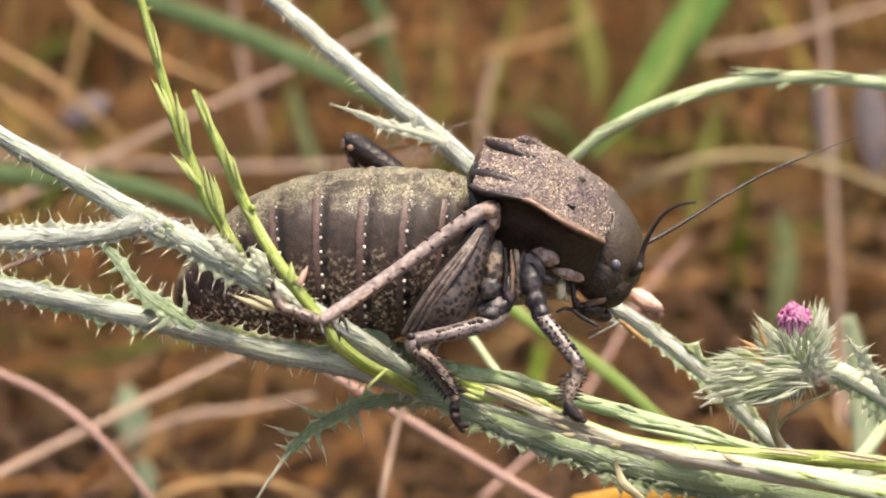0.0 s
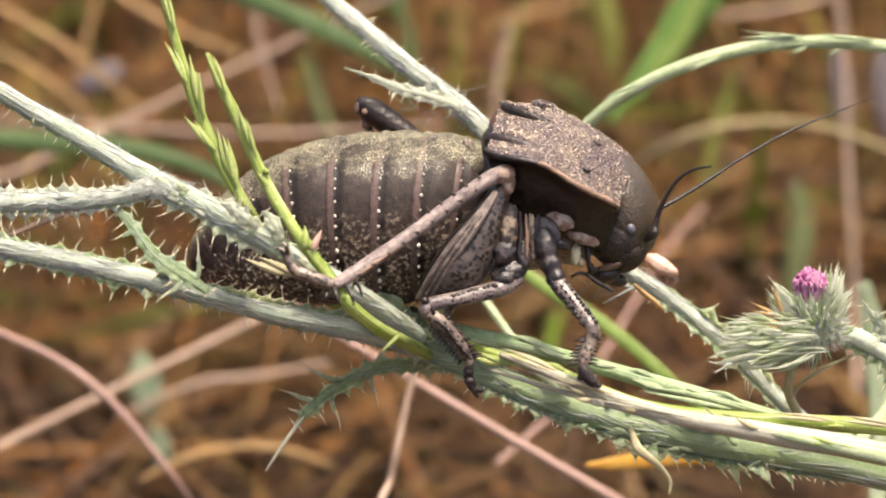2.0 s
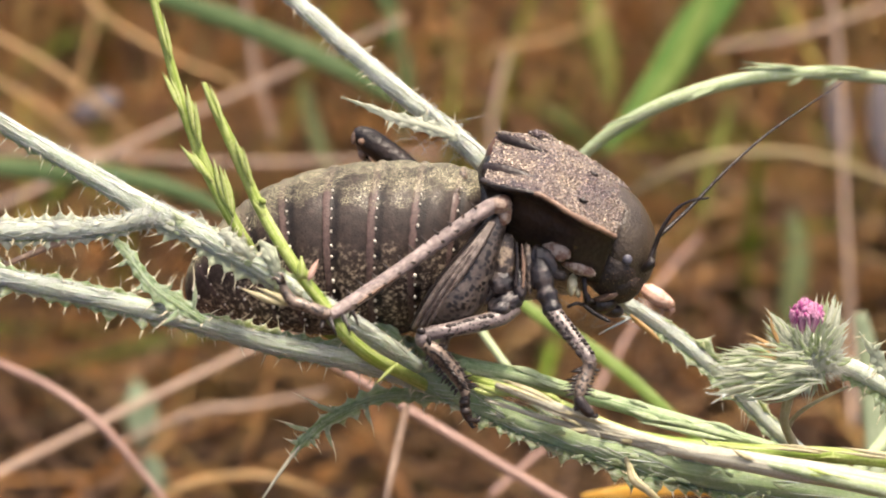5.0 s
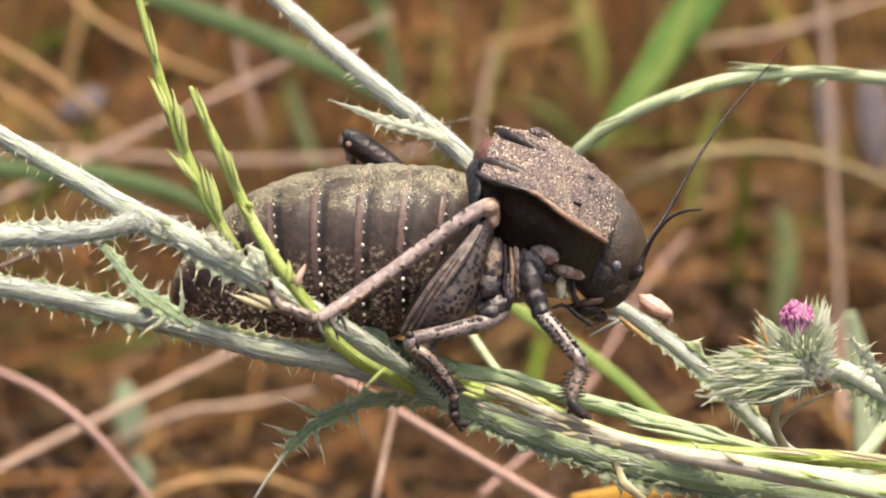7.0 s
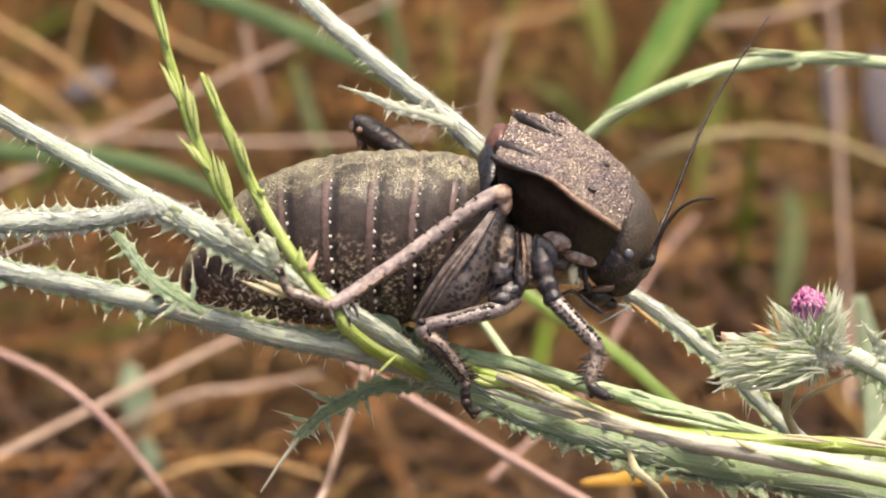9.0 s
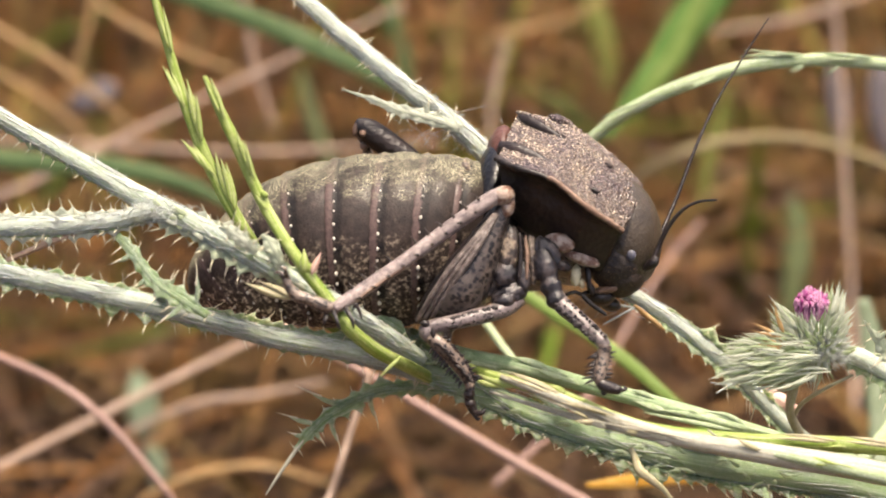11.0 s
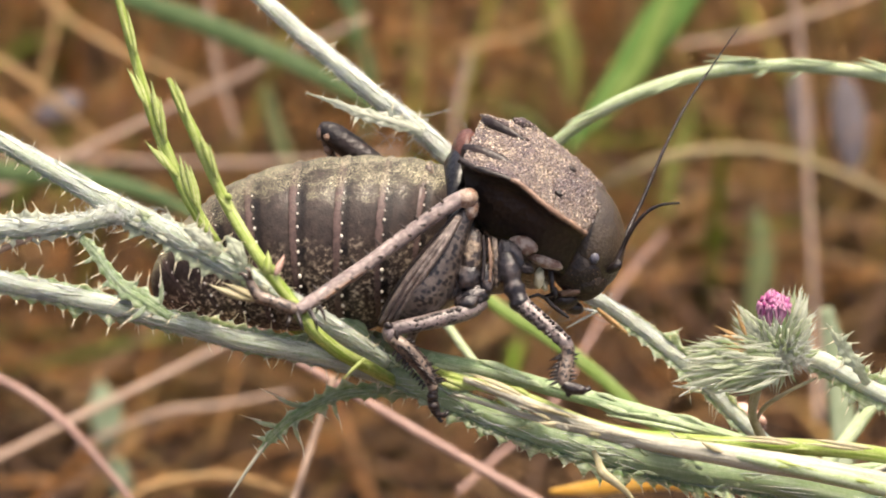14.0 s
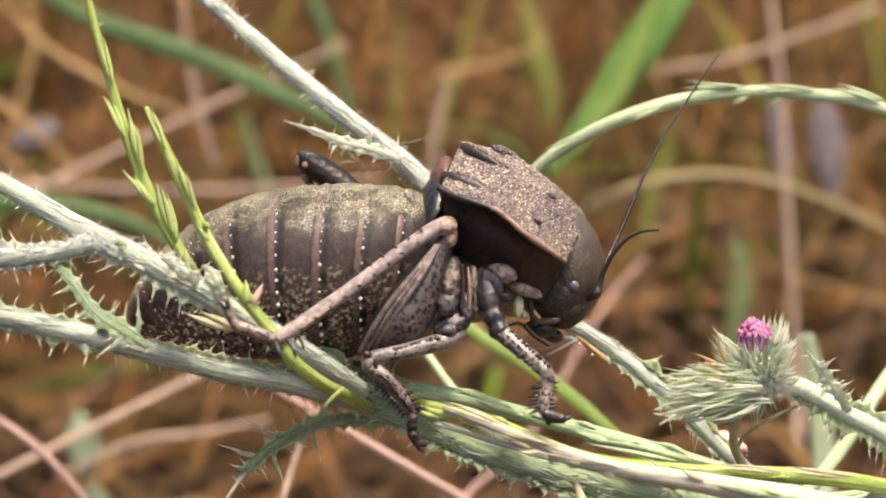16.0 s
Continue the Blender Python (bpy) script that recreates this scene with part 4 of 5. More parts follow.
chaff(straw, [(1000, 762, -15.4, 8), (1100, 788, -15.2, 10), (1200, 806, -16, 13), (1350, 832, -16, 18), (1560, 868, -13, 19)], 6, HUSKY, 1)
chaff(straw, [(1000, 762, -15.4, 8), (1100, 788, -15.2, 10), (1200, 806, -16, 13), (1350, 832, -16, 18), (1560, 868, -13, 19)], 6, STRAW, 2)
chaff(blue_grass, [(820, 657, -6, 13), (900, 674, -7, 14), (1000, 703, -8, 14), (1100, 730, -9, 14), (1220, 765, -9, 15), (1340, 800, -8, 13)], 18, CULM_PALE, 3, (0.003, 0.006), lean=0.08)
chaff(yellow_grass, [(850, 690, -10, 9), (960, 722, -12, 11), (1060, 765, -13, 12), (1150, 790, -13, 13), (1300, 806, -12, 14), (1560, 824, -10, 14)], 22, SCALE, 4, (0.002, 0.005), lean=0.10)
chaff(main, [(700, 650, -1, 22), (850, 730, -6, 22), (1000, 788, -8, 23), (1200, 842, -7, 24), (1400, 874, 0, 26)], 30, LEAF, 5, (0.0012, 0.0032), (0.00018, 0.00042), "leaflet", 0.6)
chaff(upper, [(262, 392, -8.4, 19), (330, 424, -13.4, 18), (420, 474, -15.4, 17), (500, 522, -15.4, 17), (560, 556, -14, 16)], 26, BRACT, 6, (0.0008, 0.0022), (0.0002, 0.0005), "leaflet")
spare = thing("thorn", "single pale thorn lying on a grass stalk", "thorn")
one = Mesh()
spine(one, g(1222, 785, -16), g(1268, 820, -16) - g(1222, 785, -16), 0.0043, 0.00014)
part("shaft", one, STRAW, spare)


# ---- the cricket ----
cricket = thing("bush_cricket", "large bronze-brown wingless bush cricket with a pitted shield", "cricket")
# stations of the abdomen from front to tail: middle (a, b), half height, lean of the section in degrees
ABDOMEN = ((838, 432, 110, 6), (786, 441, 138, 5), (720, 447, 152, 3), (648, 450, 155, 1), (573, 455, 150, -3), (504, 466, 138, -10), (448, 484, 119, -19), (404, 508, 98, -28), (371, 529, 77, -36), (345, 545, 51, -42), (327, 554, 18, -46))


def tergite(i):
    """One ring of the abdomen: it swells to a raised hind edge that laps over the next ring."""
    rows = curve(ABDOMEN, 10)[i * 10:i * 10 + 11]
    mesh, seg = Mesh(), 56
    verts, uvs, faces = [], [], []
    places = []
    for k, (a, b, r, lean) in enumerate(rows):
        t = k / 10
        q = r * UNIT * (0.972 + 0.012 * t + 0.022 * math.sin(math.pi * min(1, t / 0.8)) + (0.020 if t > 0.86 else 0) - (0.016 if k == 10 else 0))
        up = Vector((math.sin(radians(lean)), math.cos(radians(lean)), 0))
        mid = g(a, b)
        for s in range(seg):
            an = 2 * math.pi * s / seg + math.pi
            out = up * math.sin(an) + Vector((0, 0, 0.93)) * math.cos(an)
            wob = 1 + 0.012 * noise.noise(Vector((i * 3.0 + t * 2, math.cos(an) * 3, math.sin(an) * 3)))
            verts.append(mid + out * q * wob + Vector((-0.10 * q * math.cos(an), 0, 0))), uvs.append((s / seg, t))
        if k == 8:
            places = (mid, up, q)
    n = len(rows)
    for k in range(n - 1):
        for s in range(seg):
            j = (s + 1) % seg
            faces.append((k * seg + s, k * seg + j, (k + 1) * seg + j, (k + 1) * seg + s))
    mesh.add(verts, faces, uvs)
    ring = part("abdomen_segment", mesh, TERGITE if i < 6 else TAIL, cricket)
    mid, up, q = places
    rng = random.Random(i)
    step = 0.0016 / q
    an = radians(-62)
    while an < radians(50) and i < 9:
        out = up * math.sin(an) + Vector((0, 0, 0.93)) * math.cos(an)
        r = 0.00023 * rng.uniform(0.55, 1.05) * (1.25 if an < radians(-15) else 1 if an < radians(20) else 0.7)
        dot = Mesh()
        blob(dot, mid + out * q * 1.002 + Vector((-0.10 * q * math.cos(an), 0, 0)), (r * 0.9, r * 1.1, r), 0, 0.2, 8, 6)
        part("tubercle", dot, DOT, ring, "ivory tubercle")
        an += step * rng.uniform(0.8, 1.2)


for i in range(10):
    tergite(i)


def made(name, material, pieces, parent=None, label="", rough=0.06):
    """A part from rounded bodies: (a, b, w, half sizes in units, turn)."""
    mesh = Mesh()
    for a, b, w, sx, sy, sz, turn in pieces:
        blob(mesh, g(a, b, w), px(sx, sy, sz), turn, rough)
    return part(name, mesh, material, parent or cricket, label)


made("tail_lobe", DARKLEG, [(350, 570, -1, 22, 10, 10, 30), (372, 592, 2, 26, 9, 10, -10)])
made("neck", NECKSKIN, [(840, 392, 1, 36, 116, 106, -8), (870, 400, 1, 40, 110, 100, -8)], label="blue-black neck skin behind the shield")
made("neck_membrane", RUST, [(862, 290, 2, 24, 42, 70, -12)], label="rust-red neck membrane")
made("thorax", DARKLEG, [(880, 460, 2, 110, 80, 105, -14), (800, 510, 3, 70, 62, 90, 0), (980, 472, 2, 62, 58, 90, -20)])
for spot in ((874, 470, -11.2, 19, 46, 13, -6), (850, 498, -10.4, 20, 52, 14, -14), (916, 486, -10.8, 10, 44, 11, 3)):
    made("side_plate", PLEURA, [spot], label="mottled cream side plate", rough=0.10)
for spot in ((868, 510, -11.4, 20, 22, 12, 14), (899, 516, -11.2, 13, 30, 12, 4), (940, 474, -11.0, 22, 30, 9, 26)):
    made("slate_plate", SLATE, [spot], label="slate-grey mottled plate above a hip", rough=0.25)
for points in ([(852, 436, -11.6, 2.5), (850, 478, -11.8, 3), (844, 530, -11.6, 3)], [(894, 438, -11.6, 2.5), (896, 478, -11.9, 3.5), (892, 520, -12.2, 3)], [(927, 444, -11.4, 2.5), (930, 484, -11.6, 3), (926, 522, -11.6, 2.5)]):
    path, radii = line(points, 6)
    mesh = Mesh()
    sweep(mesh, path, radii, 8, 0.7, rough=0.15)
    part("seam", mesh, LOBE, cricket, "dark seam between plates")
path, radii = line([(904, 442, -11.4, 2), (907, 478, -12.0, 3.4), (906, 520, -12.0, 2.4)], 6)
mesh = Mesh()
sweep(mesh, path, radii, 8, 0.7, rough=0.2)
part("seam", mesh, KEEL, cricket, "tan seam between plates")
made("breast_plate", KNEE, [(964, 455, -9.5, 26, 16, 9, -16)], label="mottled cream plate below the lobe", rough=0.15)
made("breast_plate", KNEE, [(1004, 484, -7.8, 32, 11, 9, -20)], label="mottled cream plate below the lobe", rough=0.15)
made("joint", BLACK, [(968, 496, -10.6, 16, 10, 10, -20)], label="black joint above the fore hip", rough=0.3)
made("throat", CREAM, [(992, 514, -6.5, 9, 18, 9, -6), (1001, 526, -5.8, 6, 10, 8, 20)], label="pale yellow throat membrane", rough=0.3)
made("mouthpart", BLACK, [(1014, 514, -6.4, 5, 24, 7, 6), (1019, 536, -6.0, 6, 12, 7, 20)], label="black mouthpart beside the throat", rough=0.3)
# larger pale blob stands for a highlight, the smaller is a cream blotch
made("first_plate", PLEURA, [(799, 326, -4.3, 9, 15, 6, -8), (789, 354, -6.8, 5, 9, 5, 0)], label="painted highlight and cream blotch on the first ring", rough=0.2)


def shield():
    """The saddle-like shield behind the head: flat pitted top, sharp keel, dark side lobe."""
    rows = {
        "low": ((866, 418, -7), (900, 450, -7.5), (955, 470, -7.5), (1002, 494, -7), (1040, 508, -6)),
        "mid": ((852, 385, -10), (903, 402, -10.5), (958, 420, -10.5), (1010, 440, -10), (1056, 462, -8.6)),
        "under": ((840, 348, -11), (888, 360, -12), (940, 374, -12), (1000, 408, -11.6), (1064, 440, -9.8)),
        "keel": ((834, 336, -12.6), (886, 345, -14.6), (940, 356, -15.2), (1000, 394, -14.4), (1070, 429, -10.6)),
        "rim": ((838, 324, -11.6), (888, 334, -13.2), (944, 345, -13.6), (1004, 382, -12.8), (1074, 418, -9.6)),
        "slope": ((844, 304, -8), (895, 312, -9.4), (952, 324, -10), (1015, 358, -9.4), (1081, 396, -7.6)),
        "top": ((853, 272, -3), (905, 276, -4), (962, 286, -4.5), (1030, 322, -4.5), (1090, 366, -4)),
        "crest": ((862, 249, 3), (905, 251, 3.5), (956, 259, 3.5), (1034, 300, 3), (1093, 345, 1)),
        "far": ((862, 262, 9), (906, 268, 11), (960, 280, 11), (1034, 325, 9.5), (1088, 372, 7)),
        "base": ((868, 410, 9), (905, 445, 10), (955, 462, 10), (1002, 488, 9), (1040, 503, 7)),
    }
    def sheet(name, keys, cross, material, parent, lumps, thick, label=""):
        lines = [curve([tuple(g(*p)) for p in rows[k]], 10) for k in keys]
        n = len(lines[0])
        grid = [curve([l[i] for l in lines], cross) for i in range(n)]
        m = len(grid[0])
        mesh = Mesh()
        verts, uvs = [], []
        for i in range(n):
            for k in range(m):
                p = Vector(grid[i][k])
                p += Vector((0.2, 0.5, 0.85)) * lumps * (noise.noise(p * 600) + 0.3 * noise.noise(p * 1700))
                verts.append(p), uvs.append((i / n, k / m))
        faces = [(i * m + k, (i + 1) * m + k, (i + 1) * m + k + 1, i * m + k + 1) for i in range(n - 1) for k in range(m - 1)]
        mesh.add(verts, faces, uvs)
        ob = part(name, mesh, material, parent, label)
        solid = ob.modifiers.new("thickness", "SOLIDIFY")
        solid.thickness, solid.offset = thick, 0
        return ob
    top = sheet("shield", ("keel", "rim", "slope", "top", "crest", "far"), 7, SHIELD, cricket, 0.00022, 0.0005, "bronze pitted shield with tan keel")
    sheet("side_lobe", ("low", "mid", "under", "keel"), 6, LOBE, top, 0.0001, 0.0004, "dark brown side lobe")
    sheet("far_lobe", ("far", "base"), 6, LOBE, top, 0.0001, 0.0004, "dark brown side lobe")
    for name, material, label, points in (("keel", KEEL, "tan keel edge", [(925, 353, -15.3, 4.5), (945, 360, -15.5, 5), (1000, 394.5, -14.8, 5.5), (1040, 414, -13.0, 5), (1069, 429, -11.0, 4)]),
                                          ("rear_keel", LOBE, "dark violet rear keel", [(832, 330, -12.4, 6), (850, 339, -13.4, 6), (886, 346, -14.7, 5.5), (912, 350, -15.1, 4.5), (932, 355, -15.4, 3.5)])):
        pts, rad = line(points, 8)
        keel = Mesh()
        sweep(keel, pts, rad, 8, 1.0, rough=0.25)
        part(name, keel, material, top, label)
    # shining grains, thinning out towards the front
    rng, caps = random.Random(41), Mesh()
    lines = [curve([tuple(g(*p)) for p in rows[k]], 10) for k in ("rim", "slope", "top", "crest", "far")]
    net = [[Vector(p) for p in curve([l[i] for l in lines], 7)] for i in range(len(lines[0]))]
    for i in range(len(net) - 1):
        for k in range(len(net[0]) - 1):
            a, b, c = net[i][k], net[i + 1][k], net[i][k + 1]
            out = (b - a).cross(c - a)
            if out.z < 0:
                out = -out
            want = out.length / 0.00000021 * (1.0 if i < 22 else 0.6 if i < 28 else 0.25)
            for _ in range(int(want) + (rng.random() < want % 1)):
                p = a + (b - a) * rng.random() + (c - a) * rng.random()
                p += Vector((0.2, 0.5, 0.85)) * 0.00022 * (noise.noise(p * 600) + 0.3 * noise.noise(p * 1700)) + out.normalized() * 0.00023
                r = rng.uniform(0.00009, 0.00017)
                blob(caps, p, (r * rng.uniform(0.9, 1.5), r, r), rng.uniform(0, 180), 0, 6, 4)
    tagged(part("grain", caps, GRAIN, top, "small shining bronze grains"), kind="stuff")
    # rear folds: two ridges with a dark furrow under each
    for points in ([(858, 246, -0.2, 3), (874, 248, -1.8, 5), (906, 259, -3.2, 5), (940, 275, -4.3, 4), (962, 288, -4.8, 2)], [(846, 298, -8.2, 4), (868, 301, -9.0, 5), (900, 311, -9.8, 5), (930, 322, -10.3, 4), (952, 332, -10.6, 2)]):
        pts, rad = line(points, 6)
        fold = Mesh()
        sweep(fold, pts, rad, 10, 1.2, rough=0.03)
        part("fold", fold, SHIELD, top)
    for points in ([(862, 251, -1.2, 4), (878, 257, -2.7, 8), (908, 268, -4.1, 7), (938, 279, -4.9, 3), (948, 283, -5, 1)],
                   [(836, 314, -8.5, 14), (860, 315, -9.8, 15), (894, 322, -10.85, 12.5), (926, 331, -11.4, 7.5), (950, 337, -11.7, 2.5)]):
        pts, rad = line(points, 6)
        furrow = Mesh()
        sweep(furrow, pts, rad, 12, 0.55)
        part("furrow", furrow, LOBE, top, "dark smooth furrow")
    for a, b, w in ((975, 345, -11.2), (1030, 318, -4.9), (1012, 365, -11.3), (940, 262, -0.6)):
        pit = Mesh()
        blob(pit, g(a, b, w), px(8, 4, 4), -25, 0.3, 12, 8)
        part("pit", pit, LOBE, top)
    bump_mesh = Mesh()
    blob(bump_mesh, g(938, 254, 2), px(26, 12, 24), -18, 0.2)
    part("boss", bump_mesh, SHIELD, top)
    return top


shield_part = shield()

# head with face, eyes, feelers and mouthparts
head_mesh = Mesh()
blob(head_mesh, g(1068, 432, -1), px(71, 98, 90), 16, 0.02, 40, 28)
head = part("head", head_mesh, HEADSKIN, cricket, "smooth olive-brown rounded head")
made("cheek", CHEEK, [(1060, 476, -3.6, 52, 60, 50, 24), (1078, 508, -2.0, 44, 36, 58, 30)], head, "dark brown cheek")
made("face_band", KEEL, [(1060, 532, -3.6, 32, 8, 30, 22), (1092, 513, -2.4, 28, 8, 42, 36)], head, "mottled tan band above the mouth", rough=0.2)
made("mandible", BLACK, [(1046, 548, -3, 26, 17, 30, 10), (1064, 558, -1, 20, 13, 26, -10)], head)
made("eye", EYE, [(1089, 468, -6.9, 9, 10, 8, 10)], head, "small slate-grey eye")
made("eye", EYE, [(1100, 440, 7.2, 10, 12, 8, 10)], head)
made("cheek_spot", KEEL, [(1074, 446, -7.0, 7, 8, 5, 0), (1082, 453, -7.1, 4, 5, 4, 0)], head)


def tubes(name, material, lines_, parent, label="", seg=8, n=5, thorns=(), sting_material=BLACK, stout=3.0):
    mesh, stings = Mesh(), []
    for points in lines_:
        pts, rad = line(points, n)
        sweep(mesh, pts, rad, seg)
    for a, b, w, da, db, dw, long in thorns:
        stings.append(Mesh())
        spine(stings[-1], g(a, b, w), Vector((da, -db, -dw)), long * UNIT, stout * UNIT, 0.05)
    ob = part(name, mesh, material, parent, label)
    for sting in stings:
        part("spine", sting, sting_material, ob if parent is cricket else parent)
    return ob


tubes("palp", BLACK, [[(1030, 540, -5, 5), (1012, 548, -6, 3.8), (1000, 546, -7, 3.4), (984, 553, -7, 2.6)]], head)
tubes("palp", BLACK, [[(1012, 548, -6, 3.6), (1030, 562, -6, 4.2), (1048, 572, -6, 3.6), (1060, 578, -6, 2.4)]], head)
tubes("feeler_socket", BLACK, [[(1118, 486, -5, 9), (1130, 476, -6, 9), (1133, 466, -6, 6)]], head)
LONG_BASE, SHORT_BASE = (1136, 440, 3), (1130, 470, -6)
long_feeler = tubes("feeler", LOBE, [[(1128, 440, 3, 4), (1150, 428, 4, 3.8), (1210, 394, 6, 3.4), (1290, 343, 8, 2.9), (1370, 300, 10, 2.4), (1460, 264, 12, 1.6), (1525, 240, 13, 0.8)]], head, "long thin dark feeler", 6, 10)
short_feeler = tubes("feeler", BLACK, [[(1128, 474, -6, 5), (1137, 446, -6, 4.4), (1152, 410, -7, 4.0), (1174, 380, -8, 3.4), (1200, 364, -9, 2.8), (1232, 358, -10, 2.0)]], head, "short curved black feeler", 6, 10)


def row_of_thorns(start, end, count, way, long, seed):
    """Evenly spaced thorns between two grid places."""
    rng = random.Random(seed)
    out = []
    for i in range(count):
        k = (i + 0.5) / count
        p = [s + (e - s) * k for s, e in zip(start, end)]
        out.append((*p, way[0] + rng.uniform(-0.15, 0.15), way[1] + rng.uniform(-0.15, 0.15), way[2], long * rng.uniform(0.7, 1.2)))
    return out


# near hind leg
thigh = tubes("hind_thigh", THIGH, [[(872, 384, -11.5, 14), (856, 412, -11.5, 20), (838, 450, -11.5, 28), (814, 495, -11, 40), (788, 538, -10.5, 46), (760, 572, -10, 32), (734, 594, -10, 12)]], cricket, "spotted grey thigh with pale ridges", 20, 8)
for shift in (-1, 0, 1):
    d = shift * 11
    ridge = tubes("ridge", RIDGE, [[(852 + d * 0.3, 404, -13.0, 3), (824 + d * 0.6, 446, -14.0, 5), (786 + d, 496, -14.0, 6), (752 + d, 545, -13.0, 5.5), (724 + d, 592, -11.0, 4)]], thigh, "pale ridge")
for shift in (-0.5, 0.5):
    d = shift * 11
    tubes("stripe", LOBE, [[(850 + d * 0.3, 406, -12.8, 3), (823 + d * 0.6, 448, -13.7, 5), (785 + d, 498, -13.7, 6), (751 + d, 546, -12.7, 5.5), (724 + d, 590, -10.8, 4)]], thigh, "dark stripe")
tubes("stripe", LOBE, [[(846, 402, -12.4, 5), (812, 446, -12.6, 8), (768, 500, -12.4, 9), (734, 548, -11.4, 8), (712, 588, -10, 5)]], thigh, "dark stripe")
shin = tubes("hind_shin", SHIN, [[(868, 371, -13, 15), (845, 378, -13, 14), (800, 408, -13.4, 13), (745, 447, -14, 12.5), (690, 487, -16, 12), (630, 528, -18.5, 12), (588, 556, -20.5, 12), (566, 570, -21.5, 9)]], cricket, "pale brown spined hind shin", 14, 6,
             row_of_thorns((835, 372, -13.8), (590, 540, -20.6), 11, (-0.65, -0.75, -0.2), 17, 1) + row_of_thorns((830, 392, -14.2), (600, 560, -20.8), 9, (-0.5, -0.1, -0.9), 14, 2) + row_of_thorns((700, 492, -15.6), (590, 572, -20.4), 4, (-0.3, 0.9, -0.2), 16, 3), sting_material=CHEEK, stout=3.6)
tubes("groove", KEEL, [[(740, 458, -14.6, 2), (690, 495, -16.6, 3.5), (640, 529, -18.9, 4), (600, 556, -20.6, 3)]], shin, "brown groove")
made("knee", KNEE, [(866, 372, -13, 20, 17, 17, 20), (874, 390, -12.4, 12, 20, 14, -10)], thigh, "ivory knee joint")
tubes("spur", BLACK, [[(566, 572, -21.6, 5), (572, 590, -22.6, 3.5), (578, 606, -22.6, 1)], [(588, 568, -21.6, 4.5), (598, 588, -22.6, 3), (602, 604, -22.6, 1)], [(604, 560, -21.6, 4), (612, 574, -21.6, 2.6), (616, 588, -21.6, 1)], [(556, 572, -20.6, 5), (552, 588, -21.6, 4), (548, 600, -21.6, 1)]], shin, "black spur")
tubes("hind_foot", DARKLEG, [[(566, 568, -21.2, 10), (545, 562, -21.4, 12), (522, 552, -21.6, 10), (502, 545, -21.6, 11), (490, 532, -21.6, 9), (482, 515, -21.6, 7)], [(482, 515, -21.6, 6), (470, 504, -21.6, 3), (462, 507, -21.6, 1)], [(484, 516, -21.6, 6), (482, 500, -22.6, 3), (474, 494, -22.6, 1)]], shin, "dark jointed foot", 10, 5)

# near middle leg
mid_thigh = tubes("middle_thigh", FEMUR, [[(892, 552, -10.5, 15), (866, 571, -11.5, 15), (820, 584, -12.5, 14.5), (775, 594, -13, 13), (744, 600, -13, 12.5), (728, 604, -13, 12)]], cricket, "cream thigh with black spots", 14, 6)
made("middle_hip", SLATE, [(876, 546, -10.8, 34, 20, 20, 26), (868, 556, -11.6, 20, 15, 16, 20)], mid_thigh, "slate-blue hip joint", rough=0.2)
made("knee", FEMUR, [(730, 609, -13, 14, 17, 14, 0)], mid_thigh, "pale knee with a black mark")
made("knee_mark", BLACK, [(727, 596, -13.6, 9, 7, 8, -20), (741, 612, -13.8, 4, 10, 5, 10)], mid_thigh)
mid_shin = tubes("middle_shin", DARKLEG, [[(734, 618, -13, 12), (754, 634, -13, 14.5), (780, 660, -12.5, 14.5), (800, 688, -12, 12), (806, 710, -12, 8)]], cricket, "dark spiny middle shin", 12, 6,
                 row_of_thorns((752, 620, -13.2), (812, 698, -12.2), 14, (0.8, -0.1, -0.4), 22, 4) + row_of_thorns((738, 634, -13.2), (792, 702, -12.2), 11, (-0.5, 0.75, -0.4), 16, 5) + row_of_thorns((748, 630, -13.9), (802, 696, -12.9), 11, (0.75, 0.35, -0.5), 20, 8), stout=4.2)
tubes("foot", BLACK, [[(806, 708, -12, 8), (804, 726, -11, 9), (808, 742, -11, 9), (814, 756, -11, 5)], [(814, 752, -11, 5), (826, 754, -12, 4), (832, 744, -12, 1)], [(812, 752, -11, 5), (818, 764, -11, 3), (824, 762, -11, 1)]], mid_shin, "black clawed foot", 10, 5)
made("toe", BLACK, [(804, 720, -11.6, 10, 8, 9, 0), (806, 737, -11.4, 10, 8, 9, 0)], mid_shin)

# near foreleg
path, radii = line([(928, 462, -10.2, 10), (934, 480, -10.8, 19), (941, 504, -11.0, 21), (946, 520, -11.2, 16), (950, 532, -11.4, 19.5), (955, 546, -11.7, 15), (959, 558, -12.0, 17.5), (964, 569, -12.2, 10)], 6)
mesh = Mesh()
sweep(mesh, path, radii, 20, 1.0, 3, 0.05, 0.02)
part("fore_hip", mesh, SLATE, cricket, "slate-brown fore hip")
fore_thigh = tubes("fore_thigh", FEMUR, [[(950, 536, -11, 15), (960, 562, -12, 15.5), (980, 588, -13, 15), (1004, 616, -14, 13.5), (1020, 640, -15, 12.5), (1026, 652, -15, 11)]], cricket, "grey-violet thigh with black spots", 14, 6)
fore_shin = tubes("fore_shin", DARKLEG, [[(1026, 648, -15.5, 11.5), (1021, 664, -15.5, 12), (1013, 684, -16, 11.5), (1006, 704, -16.5, 9.5), (1004, 714, -16.5, 7.5)]], fore_thigh, "dark spiny fore shin", 12, 6,
                  row_of_thorns((1014, 656, -15.5), (994, 708, -16.5), 8, (-0.95, 0.15, -0.3), 24, 6) + row_of_thorns((1030, 660, -15.5), (1014, 708, -16.5), 7, (0.95, 0.1, -0.3), 16, 7), stout=3.8)
